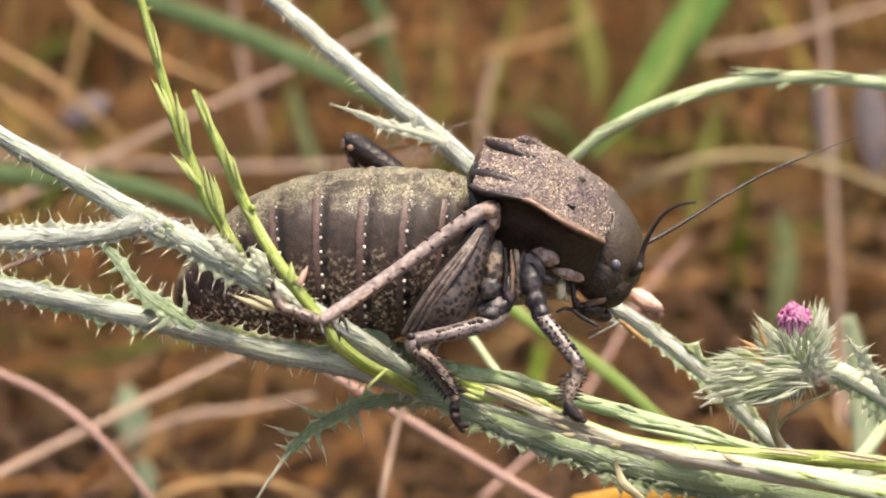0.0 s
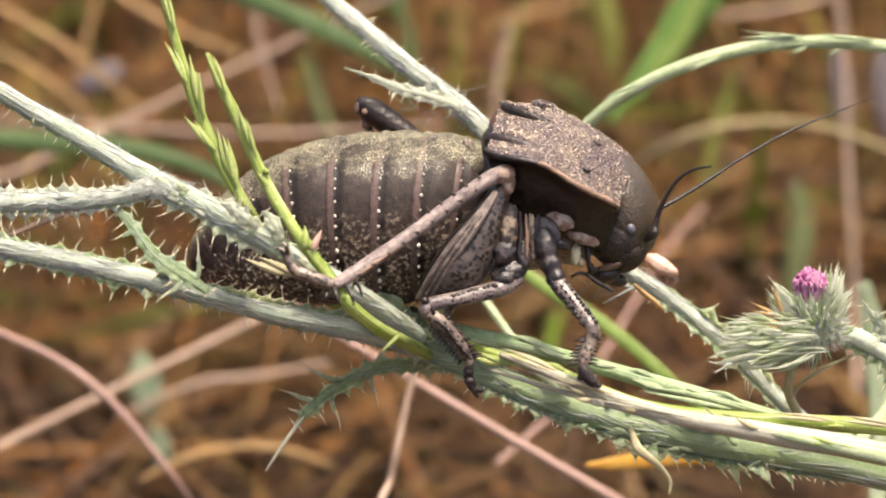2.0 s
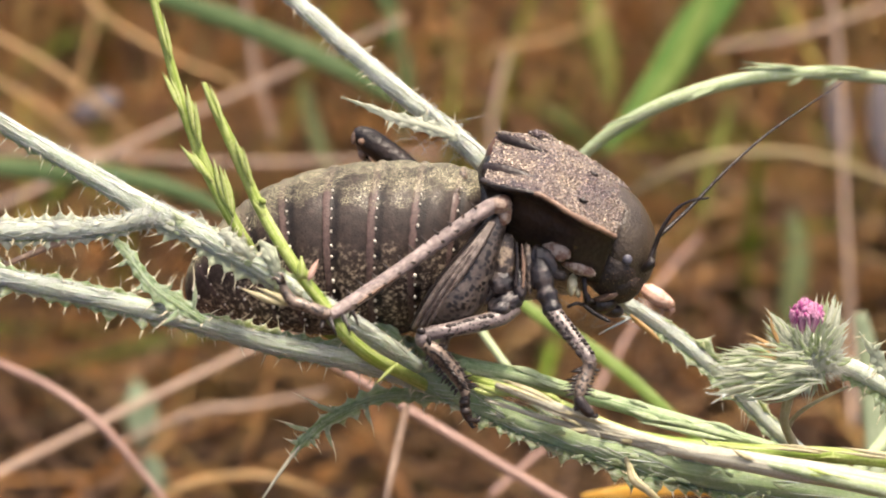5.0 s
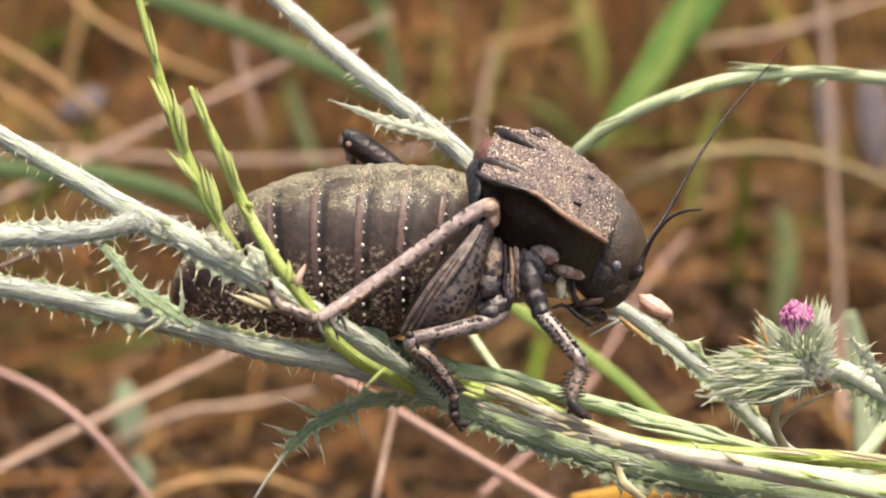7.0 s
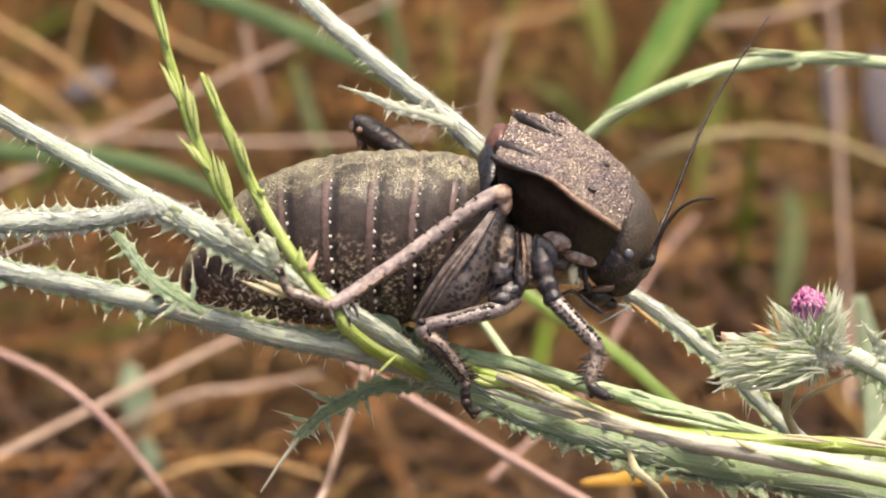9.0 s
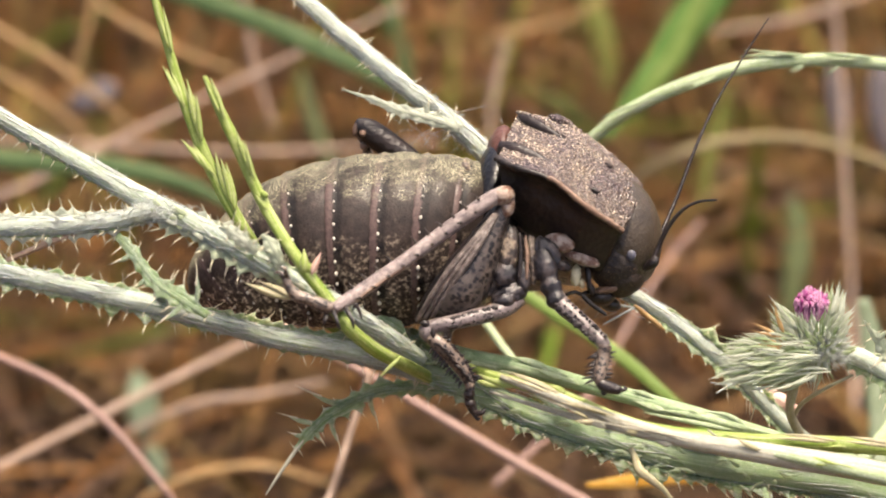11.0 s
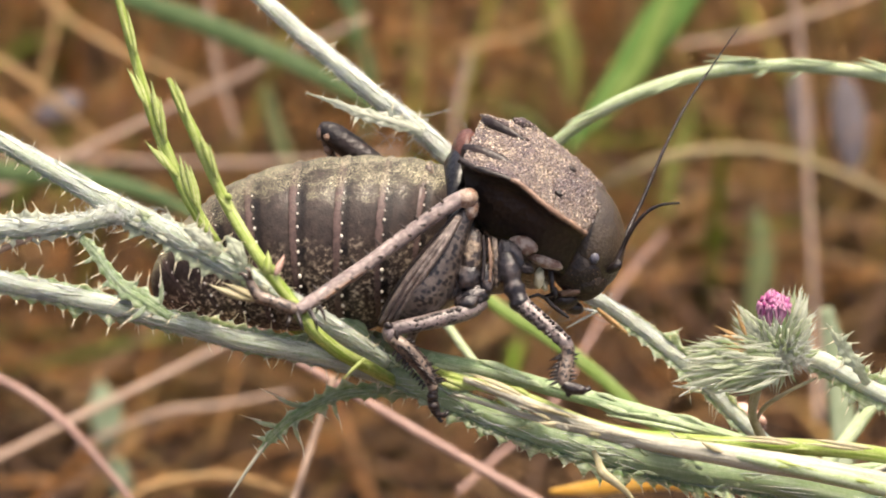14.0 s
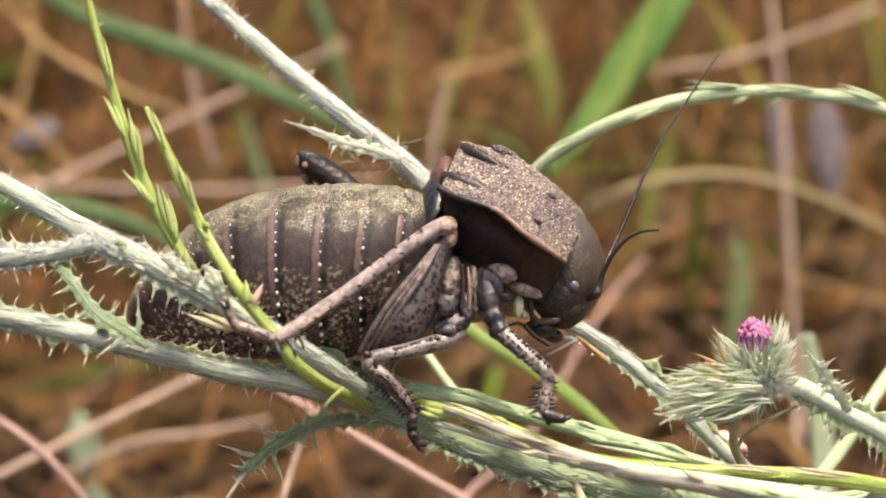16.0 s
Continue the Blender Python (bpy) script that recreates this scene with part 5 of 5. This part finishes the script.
fore_foot = tubes("foot", BLACK, [[(1004, 710, -16.5, 9), (1008, 722, -16.5, 11), (1018, 734, -16.5, 10), (1028, 744, -16.5, 7)], [(1026, 742, -16.5, 5), (1036, 746, -16.5, 3), (1036, 738, -16.5, 1)], [(1010, 720, -16.5, 7), (1000, 732, -16.5, 5), (998, 726, -16.5, 2)]], fore_thigh, "black clawed foot", 10, 5)

def marks(owner, start, end, count, size, seed):
    """Black bars along the edge of a thigh."""
    rng = random.Random(seed)
    turn = math.degrees(math.atan2(start[1] - end[1], end[0] - start[0]))
    for i in range(count):
        k = (i + rng.uniform(0.2, 0.8)) / count
        a, b, w = [s + (e - s) * k for s, e in zip(start, end)]
        bar = Mesh()
        blob(bar, g(a, b, w), px(size * rng.uniform(0.6, 1.3), size * rng.uniform(0.5, 0.8), 2.5), turn + rng.uniform(-25, 60), 0.4, 10, 7)
        part("mark", bar, BLACK, owner, "black mark")


marks(mid_thigh, (852, 568, -12.85), (770, 589, -13.85), 9, 6, 1)
marks(mid_thigh, (850, 584, -12.9), (764, 604, -13.85), 7, 6, 6)
marks(mid_thigh, (850, 577, -13.0), (770, 596, -13.95), 7, 3.5, 2)
marks(fore_thigh, (974, 560, -13.0), (1030, 634, -15.9), 11, 4.5, 3)
marks(fore_thigh, (950, 562, -12.9), (1006, 636, -15.7), 9, 7, 4)
marks(fore_thigh, (964, 564, -13.3), (1012, 628, -16.0), 7, 3, 5)

# the legs on the far side
tubes("far_hind_thigh", LOBE, [[(760, 372, 12, 28), (700, 312, 13, 25), (664, 282, 13, 24), (634, 260, 13, 23), (614, 248, 13, 16), (606, 244, 13, 8)]], cricket, "dark far thigh", 14, 6)
made("knee", KEEL, [(607, 256, 12.4, 5, 12, 8, -6), (620, 262, 11.6, 6, 6, 6, 0), (622, 284, 13.5, 8, 8, 7, 0)], cricket, "tan marks on the far knee")
tubes("far_hind_shin", DARKLEG, [[(614, 258, 14, 8), (626, 288, 15, 8), (640, 340, 16, 9), (620, 450, 17, 9), (590, 560, 17, 8)]], cricket, "", 8)
tubes("far_middle_leg", DARKLEG, [[(880, 540, 8, 14), (850, 572, 10, 11), (778, 598, 11, 9), (768, 644, 11, 7), (800, 692, 8, 6)]], cricket, "", 8)
tubes("far_fore_leg", DARKLEG, [[(960, 500, 7, 12), (1010, 500, 10, 9), (1060, 512, 12, 8), (1084, 538, 12, 5)]], cricket, "", 8)

# small pale creature on the thistle's rear stem
grub = thing("grub", "small smooth pale pink grub creeping along a thistle stem", "insect")
made("body", HUSK, [(0 + 784, 441, 0, 32, 15, 15, -33), (784 + 14, 441 + 9, 0, 22, 12, 13, -25)], grub, rough=0.22)
made("underside", PINK, [(784 + 12, 441 + 18, 0.5, 26, 8, 10, -25)], grub, "reddish underside")
tubes("leg", PINK, [[(784 + 18, 441 + 20, 0, 3), (784 + 28, 441 + 28, 0, 2.5), (784 + 26, 441 + 38, 0, 1.5)]], grub)
tubes("leg", PINK, [[(784 + 4, 441 + 14, 0, 3), (784 + 12, 441 + 28, 0, 2.5), (784 + 10, 441 + 38, 0, 1.5)]], grub)


# ---- the meadow behind ----
def stalk_behind(label, points, material, name="dry_stalk", category="grass", flat=0.9, seg=8, group="stalks behind"):
    ob = thing(name, label, category, group)
    pts, rad = line(points, 7)
    if flat > 0.5:
        rad = [r * 0.66 for r in rad]
    mesh = Mesh()
    sweep(mesh, pts, rad, seg, flat)
    part("blade" if flat < 0.5 else "culm", mesh, material, ob)
    if flat > 0.5:
        for k in (0.35, 0.7):
            i = int(k * len(pts))
            mesh = Mesh()
            blob(mesh, pts[i], (rad[i] * 1.1, rad[i] * 1.1, rad[i] * 1.1), 0, 0.1, 10, 8)
            part("node", mesh, material, ob)
    return ob


swinging = stalk_behind("thin pale dry stalk hanging below the thistle", [(716, 690, 60, 10.8), (706, 740, 60, 11.5), (690, 810, 60, 12.2), (672, 900, 60, 12.2), (640, 1080, 70, 12.2), (earth(-0.01, 0.10), 16)], DRY)
stalk_behind("long reddish stalk slanting under the thistle", [(380, 560, 100, 10.1), (520, 625, 90, 13), (650, 700, 84, 14.4), (800, 790, 78, 15.1), (960, 884, 74, 15.8), (1180, 1012, 68, 15.8), (1400, 1140, 66, 15), (1560, 1260, 80, 14), (earth(0.10, 0.07), 14)], PINK)
stalk_behind("pinkish dry stalk bent towards the ground", [(-260, 580, 120, 11.5), (-100, 620, 110, 13), (0, 662, 104, 14.4), (80, 700, 100, 14.4), (160, 760, 98, 14.4), (230, 838, 98, 13), (300, 930, 100, 11.5), (380, 1060, 120, 10.8), (430, 1180, 140, 10.1)], PINK)
stalk_behind("dry stalk slanting over the ground", [(-200, 940, 150, 13), (0, 838, 160, 13.7), (200, 738, 170, 13.7), (420, 630, 180, 13), (640, 520, 190, 10.1)], DRY)
stalk_behind("dry stalk slanting over the ground", [(-160, 420, 240, 14.4), (0, 366, 240, 15.1), (200, 272, 240, 15.1), (340, 205, 240, 14.4), (500, 130, 240, 12.2), (700, 40, 240, 8.6)], DRY)
stalk_behind("dry stalk lying level", [(-60, 270, 270, 11.5), (150, 284, 270, 13), (400, 296, 270, 13), (600, 292, 270, 12.2), (760, 280, 270, 10.1)], DRY)
stalk_behind("short upright dry stalk in dead grass", [(850, 330, 280, 13), (850, 240, 280, 14.4), (858, 180, 280, 14.4), (880, 100, 280, 10.1)], DRY)
stalk_behind("arching olive-brown stalk of dead grass", [(1080, 360, 240, 12), (1150, 318, 240, 19), (1240, 286, 240, 20), (1370, 276, 240, 17), (1480, 300, 240, 14), (1600, 350, 240, 13), (1800, 460, 240, 11)], OLIVE)
stalk_behind("upright pale stalk of dry grass", [(1440, -80, 260, 13), (1462, 120, 260, 14.4), (1470, 300, 260, 15.1), (1478, 450, 260, 15.1), (1486, 600, 260, 14.4), (1490, 760, 250, 13)], DRY)
stalk_behind("blurred pinkish stalk behind the flower head", [(850, 884, 130, 11), (930, 812, 140, 11), (1010, 740, 160, 10), (1140, 520, 190, 9), (1220, 420, 210, 7)], PINK)
stalk_behind("dry stalk bent low over the ground", [(180, 800, 200, 8), (330, 737, 200, 13), (430, 726, 200, 13), (560, 700, 200, 8)], DRY)
stalk_behind("golden dry stalk low over the ground", [(220, 910, 180, 8), (330, 862, 180, 12), (450, 850, 180, 11), (570, 884, 180, 6)], GILT)
stalk_behind("dry stalk above the arching grass", [(1240, 90, 300, 11.5), (1380, 70, 300, 14.4), (1500, 30, 300, 14.4), (1640, -20, 300, 13)], DRY)
stalk_behind("upright dry stalk beside the green ear", [(410, -60, 260, 10.1), (420, 60, 260, 11.5), (440, 160, 260, 11.5), (470, 260, 260, 8.6)], DRY)
for label, points, material, flat in (
    ("broad fresh green blade behind the arching grass", [(1330, -120, 230, 32), (1252, 0, 230, 54), (1202, 70, 230, 56), (1142, 160, 230, 44), (1092, 220, 230, 26), (1050, 280, 230, 8)], BLADE, 0.15),
    ("fresh green blade catching the sun", [(1250, -60, 224, 12), (1215, 40, 224, 22), (1180, 120, 224, 26), (1130, 190, 224, 22), (1096, 240, 224, 8)], TENDER, 0.15),
    ("long green blade leaning over dry grass", [(60, -120, 200, 18), (240, -10, 200, 24), (400, 50, 200, 27), (540, 110, 200, 26), (640, 160, 200, 20), (760, 230, 200, 8)], DULL, 0.2),
    ("green blade low behind the ears", [(-120, 300, 190, 22), (40, 312, 190, 26), (200, 325, 190, 25), (330, 360, 190, 18), (440, 420, 190, 8)], DULL, 0.25),
    ("yellow-green sprout in dry grass", [(1010, -40, 330, 10), (1030, 40, 330, 34), (1052, 120, 330, 36), (1060, 200, 330, 10)], SPROUT, 0.3),
    ("yellow-green sprout in dry grass", [(1270, 180, 330, 8), (1256, 240, 330, 22), (1232, 320, 330, 24), (1224, 400, 330, 8)], SPROUT, 0.3),
    ("yellow-green sprout in dry grass", [(900, 190, 340, 8), (945, 205, 340, 22), (1000, 235, 340, 22), (1040, 280, 340, 8)], SPROUT, 0.3),
    ("narrow green blade under the cricket", [(840, 480, 84, 6), (920, 556, 80, 13), (1000, 606, 78, 14), (1080, 664, 76, 14), (1160, 734, 74, 12), (1300, 860, 74, 9)], TENDER, 0.25),
    ("pale green blade behind the flower head", [(1500, 560, 120, 14), (1516, 640, 120, 26), (1528, 740, 118, 28), (1530, 830, 116, 24), (1526, 960, 110, 18)], SAGE, 0.25),
    ("green blade standing in dry grass", [(640, -40, 320, 20), (680, 60, 320, 26), (700, 160, 320, 20), (690, 260, 320, 8)], DULL, 0.3),
    ("dull green blade in dry grass", [(520, 160, 320, 10), (530, 220, 320, 20), (556, 290, 320, 20), (600, 380, 320, 14)], MOSS, 0.3),
    ("dull green blade in dry grass", [(1380, 380, 300, 12), (1390, 440, 300, 34), (1384, 520, 300, 38), (1370, 600, 300, 16)], MOSS, 0.3),
):
    stalk_behind(label, points, material, "wild_grass", "grass", flat, 10, "green blades behind")
for points in ([(-90, 30, 250, 12), (0, 88, 250, 20), (70, 128, 250, 22), (150, 190, 250, 16), (230, 260, 250, 8)], [(90, -40, 260, 10), (170, 40, 260, 20), (250, 90, 260, 22), (330, 130, 260, 16), (420, 160, 260, 8)],
               [(-80, 130, 270, 10), (10, 170, 270, 18), (90, 225, 270, 18), (160, 290, 270, 10)], [(140, -60, 300, 10), (150, 30, 300, 18), (130, 120, 300, 18), (100, 220, 300, 10)], [(820, 120, 320, 10), (880, 90, 320, 18), (980, 70, 320, 18), (1060, 20, 320, 10)]):
    stalk_behind("golden dry blade lit by the sun", [(a, b, w, r * 0.42) for a, b, w, r in points], GILT, "dry_blade_of_grass", "grass", 0.35, 10, "golden blades behind")
stalk_behind("yellowed leaf lying low behind the thistle", [(1010, 884, 66, 5), (1080, 878, 66, 14), (1160, 868, 66, 19), (1230, 866, 66, 18), (1300, 890, 68, 5)], OCHRE, "dead_leaf", "leaf", 0.2, 10, "dead leaves")
stalk_behind("small blue-green leaf low in the grass", [(225, 800, 250, 6), (234, 770, 250, 40), (230, 725, 250, 44), (222, 680, 250, 6)], SAGE, "leaf", "leaf", 0.3, 10, "dead leaves")
stalk_behind("small blue-green leaf low in the grass", [(255, 890, 255, 6), (262, 865, 255, 26), (252, 835, 255, 26), (240, 810, 255, 6)], SAGE, "leaf", "leaf", 0.3, 10, "dead leaves")
for a, b, w, h in ((1462, 214, 28, 84), (1546, 226, 46, 96), (150, 200, 70, 24)):
    stalk_behind("grey weathered leaf caught in dry grass", [(a - 12, b - h, 300, 4), (a - 4, b - h * 0.4, 300, w), (a + 4, b + h * 0.4, 300, w), (a + 10, b + h, 300, 5)], GREY, "dead_leaf", "leaf", 0.2, 10, "dead leaves")


def meadow_stuff(name, label, material, count, seed, tall, wide, lie, region):
    """Curved blades rooted in the ground, joined into one mesh."""
    rng, edge = random.Random(seed), random.Random(seed + 500)
    mesh = Mesh()
    x0, x1, y0, y1 = region
    for _ in range(count):
        x, y = rng.uniform(x0, x1), rng.uniform(y0, y1)
        if x1 - x0 > 0.8 and y1 != 0.95:
            # wide patches thin out at their borders
            x += edge.gauss(0, 0.16)
            y += edge.gauss(0, 0.16) if y1 > 0.5 else -abs(edge.gauss(0, 0.25))
        long = rng.uniform(*tall)
        an = rng.uniform(0, 2 * math.pi)
        d = Vector((math.cos(an), math.sin(an), 0))
        slope = rng.uniform(*lie)
        width = rng.uniform(*wide) / 1000
        bend = rng.uniform(0.1, 0.9) * (1 - slope)
        side = Vector((-d.y, d.x, rng.uniform(-0.6, 0.6))).normalized()
        base = Vector((x, y, rng.uniform(-0.004, 0.012)))
        verts, uvs, n = [], [], 6
        for i in range(n + 1):
            t = i / n
            p = base + d * long * t * (1 - slope + bend * t * 0.5) + Vector((0, 0, long * (slope * t - bend * slope * 0.9 * t * t)))
            p.z = max(p.z, 0.003)
            w = width * (0.75 + 0.25 * math.sin(3 * t)) * (1 - t ** 3) + 0.0001
            up = side.cross(d).normalized() * width * 0.35
            verts += [p - side * w, p + up * (1 - t), p + side * w]
            uvs += [(0.0, t * long * 1000), (0.5, t * long * 1000), (1.0, t * long * 1000)]
        faces = []
        for i in range(n):
            a, b = i * 3, i * 3 + 3
            faces += [(a, a + 1, b + 1, b), (a + 1, a + 2, b + 2, b + 1), (a + 2, a, b, b + 2)]
        mesh.add(verts, faces, uvs)
    data_ob = part(name, mesh, material)
    data_ob.matrix_world = Matrix()
    tagged(data_ob, label, "grass", kind="stuff")


meadow_stuff("dry_grass", "tangled tan and orange dead grass", LITTER, 3600, 3, (0.06, 0.22), (0.4, 1.4), (0.05, 0.75), (-0.35, 0.35, 0.29, 0.78))
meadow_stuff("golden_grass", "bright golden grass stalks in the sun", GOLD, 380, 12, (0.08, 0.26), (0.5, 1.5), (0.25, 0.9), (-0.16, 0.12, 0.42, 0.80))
# floor of grass in the darkened browns, shade put into its colour
meadow_stuff("matted_grass", "flattened dead grass on the soil, coloured dark as shade", SHADED, 3600, 4, (0.05, 0.16), (0.4, 1.5), (0.0, 0.18), (-0.45, 0.45, 0.30, 0.95))
meadow_stuff("green_grass", "scattered green grass among dead stalks", GREENERY, 420, 16, (0.05, 0.17), (0.9, 2.4), (0.1, 0.5), (-0.35, 0.35, 0.38, 0.80))
meadow_stuff("thin_grass", "thin pale stalks standing in dead grass", LITTER, 700, 21, (0.12, 0.28), (0.35, 0.9), (0.3, 0.95), (-0.25, 0.25, 0.34, 0.75))
meadow_stuff("thin_grass", "thin tan stalks tangled close behind the thistle", LITTER, 1300, 31, (0.06, 0.20), (0.25, 0.6), (0.1, 0.8), (-0.16, 0.16, 0.24, 0.52))
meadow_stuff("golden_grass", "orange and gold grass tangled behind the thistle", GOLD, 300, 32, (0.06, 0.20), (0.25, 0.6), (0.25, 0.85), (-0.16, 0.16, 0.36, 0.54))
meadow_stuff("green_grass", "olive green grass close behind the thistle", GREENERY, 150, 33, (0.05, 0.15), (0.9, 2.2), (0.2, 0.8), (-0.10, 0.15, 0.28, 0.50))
meadow_stuff("matted_grass", "flattened dead grass under the thistle, coloured dark as shade", SHADED, 700, 34, (0.04, 0.12), (0.4, 1.2), (0.0, 0.15), (-0.16, 0.16, 0.18, 0.42))
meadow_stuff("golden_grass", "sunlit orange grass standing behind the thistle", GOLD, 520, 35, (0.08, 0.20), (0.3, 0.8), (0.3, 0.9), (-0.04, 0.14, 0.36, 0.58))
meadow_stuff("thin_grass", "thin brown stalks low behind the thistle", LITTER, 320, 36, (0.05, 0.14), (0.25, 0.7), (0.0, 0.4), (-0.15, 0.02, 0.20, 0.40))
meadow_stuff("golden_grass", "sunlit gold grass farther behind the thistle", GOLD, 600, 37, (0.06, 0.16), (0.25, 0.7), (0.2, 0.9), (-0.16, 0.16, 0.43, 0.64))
# out of view, added so that its wide blades bounce warm light upward
meadow_stuff("near_grass", "dense unseen mat of dead grass that bounces warm light", LITTER, 11000, 9, (0.04, 0.14), (1.8, 3.8), (0.0, 0.25), (-1.1, 1.1, -1.1, 0.10))
meadow_stuff("side_grass", "matted dead grass beside the thistle", LITTER, 4500, 10, (0.05, 0.20), (1.8, 3.8), (0.0, 0.4), (0.46, 1.5, 0.0, 1.4))
meadow_stuff("side_grass", "matted dead grass beside the thistle", LITTER, 4500, 11, (0.05, 0.20), (1.8, 3.8), (0.0, 0.4), (-1.5, -0.46, 0.0, 1.4))
meadow_stuff("far_grass", "dead grass farther off", LITTER, 4000, 8, (0.10, 0.30), (1.5, 4.0), (0.1, 0.8), (-1.5, 1.5, 0.80, 2.6))


# ---- what moves ----
def about(a, b, w, degrees):
    """A turn in the plane round a grid place."""
    p = g(a, b, w)
    return Matrix.Translation(p) @ pose(0, 0, 0, 0, 0, degrees) @ Matrix.Translation(-p)


def motions():
    # shield and head rock forwards over the forelegs
    nod = ((0, 0), (4.2, 0), (6.3, -1.2), (6.5, -1.8), (7.0, -5.3), (7.5, -6.0), (8.0, -7.0), (9.0, -7.4), (11.3, -7.9), (16.0, -8.1))
    walk(shield_part, [(t, about(1018, 475, 0, d)) for t, d in nod])
    walk(head, [(t, about(1018, 475, 0, d)) for t, d in nod])
    walk(long_feeler, [(t, about(*LONG_BASE, d)) for t, d in ((0, 0), (3.0, 1), (4.2, 1), (5.2, 18), (6.3, 31), (6.5, 31), (7.0, 33), (7.5, 37), (8.0, 42.5), (9.0, 43), (11.5, 44), (14.5, 42), (16.0, 42))])
    walk(short_feeler, [(t, about(*SHORT_BASE, d)) for t, d in ((0, 0), (4.2, 0), (6.3, -2), (7.0, 1), (8.0, 4), (9.0, 3), (16.0, 4))])
    # the foreleg reaches forwards
    walk(fore_thigh, [(t, about(952, 536, -11, d)) for t, d in ((0, 0), (6.3, 0), (7.0, 2), (7.5, 4), (8.0, 5), (9.0, 6), (11.3, 9.5), (16.0, 10))])
    walk(fore_foot, [(t, about(1004, 708, -16.5, d)) for t, d in ((0, 0), (7.0, 2), (8.0, 8), (9.0, 12), (11.3, 24), (16.0, 26))])
    # the grub creeps down the rear stem
    crawl = ((0, 1140, 531), (4.2, 1140, 531), (6.3, 1139, 531), (6.7, 1143, 538), (7.0, 1156, 546), (7.4, 1172, 552), (7.7, 1190, 565), (8.0, 1216, 582), (8.3, 1232, 599), (8.6, 1258, 622), (9.0, 1281, 637), (10.0, 1322, 690), (11.3, 1352, 740), (16.0, 1360, 752))
    walk(grub, [(t, PLANE @ Matrix.Translation(g(a, b, 15))) for t, a, b in crawl])
    # the loose stalk swings aside
    walk(swinging, [(t, PLANE @ about(716, 690, 60, d) @ Matrix.Translation((s / 1000, 0, 0))) for t, d, s in ((0, 0, 0), (7.0, 0, -0.6), (7.5, -1, -1.5), (8.0, -5, -6), (9.0, -6, -7), (16.0, -6, -7))])


motions()
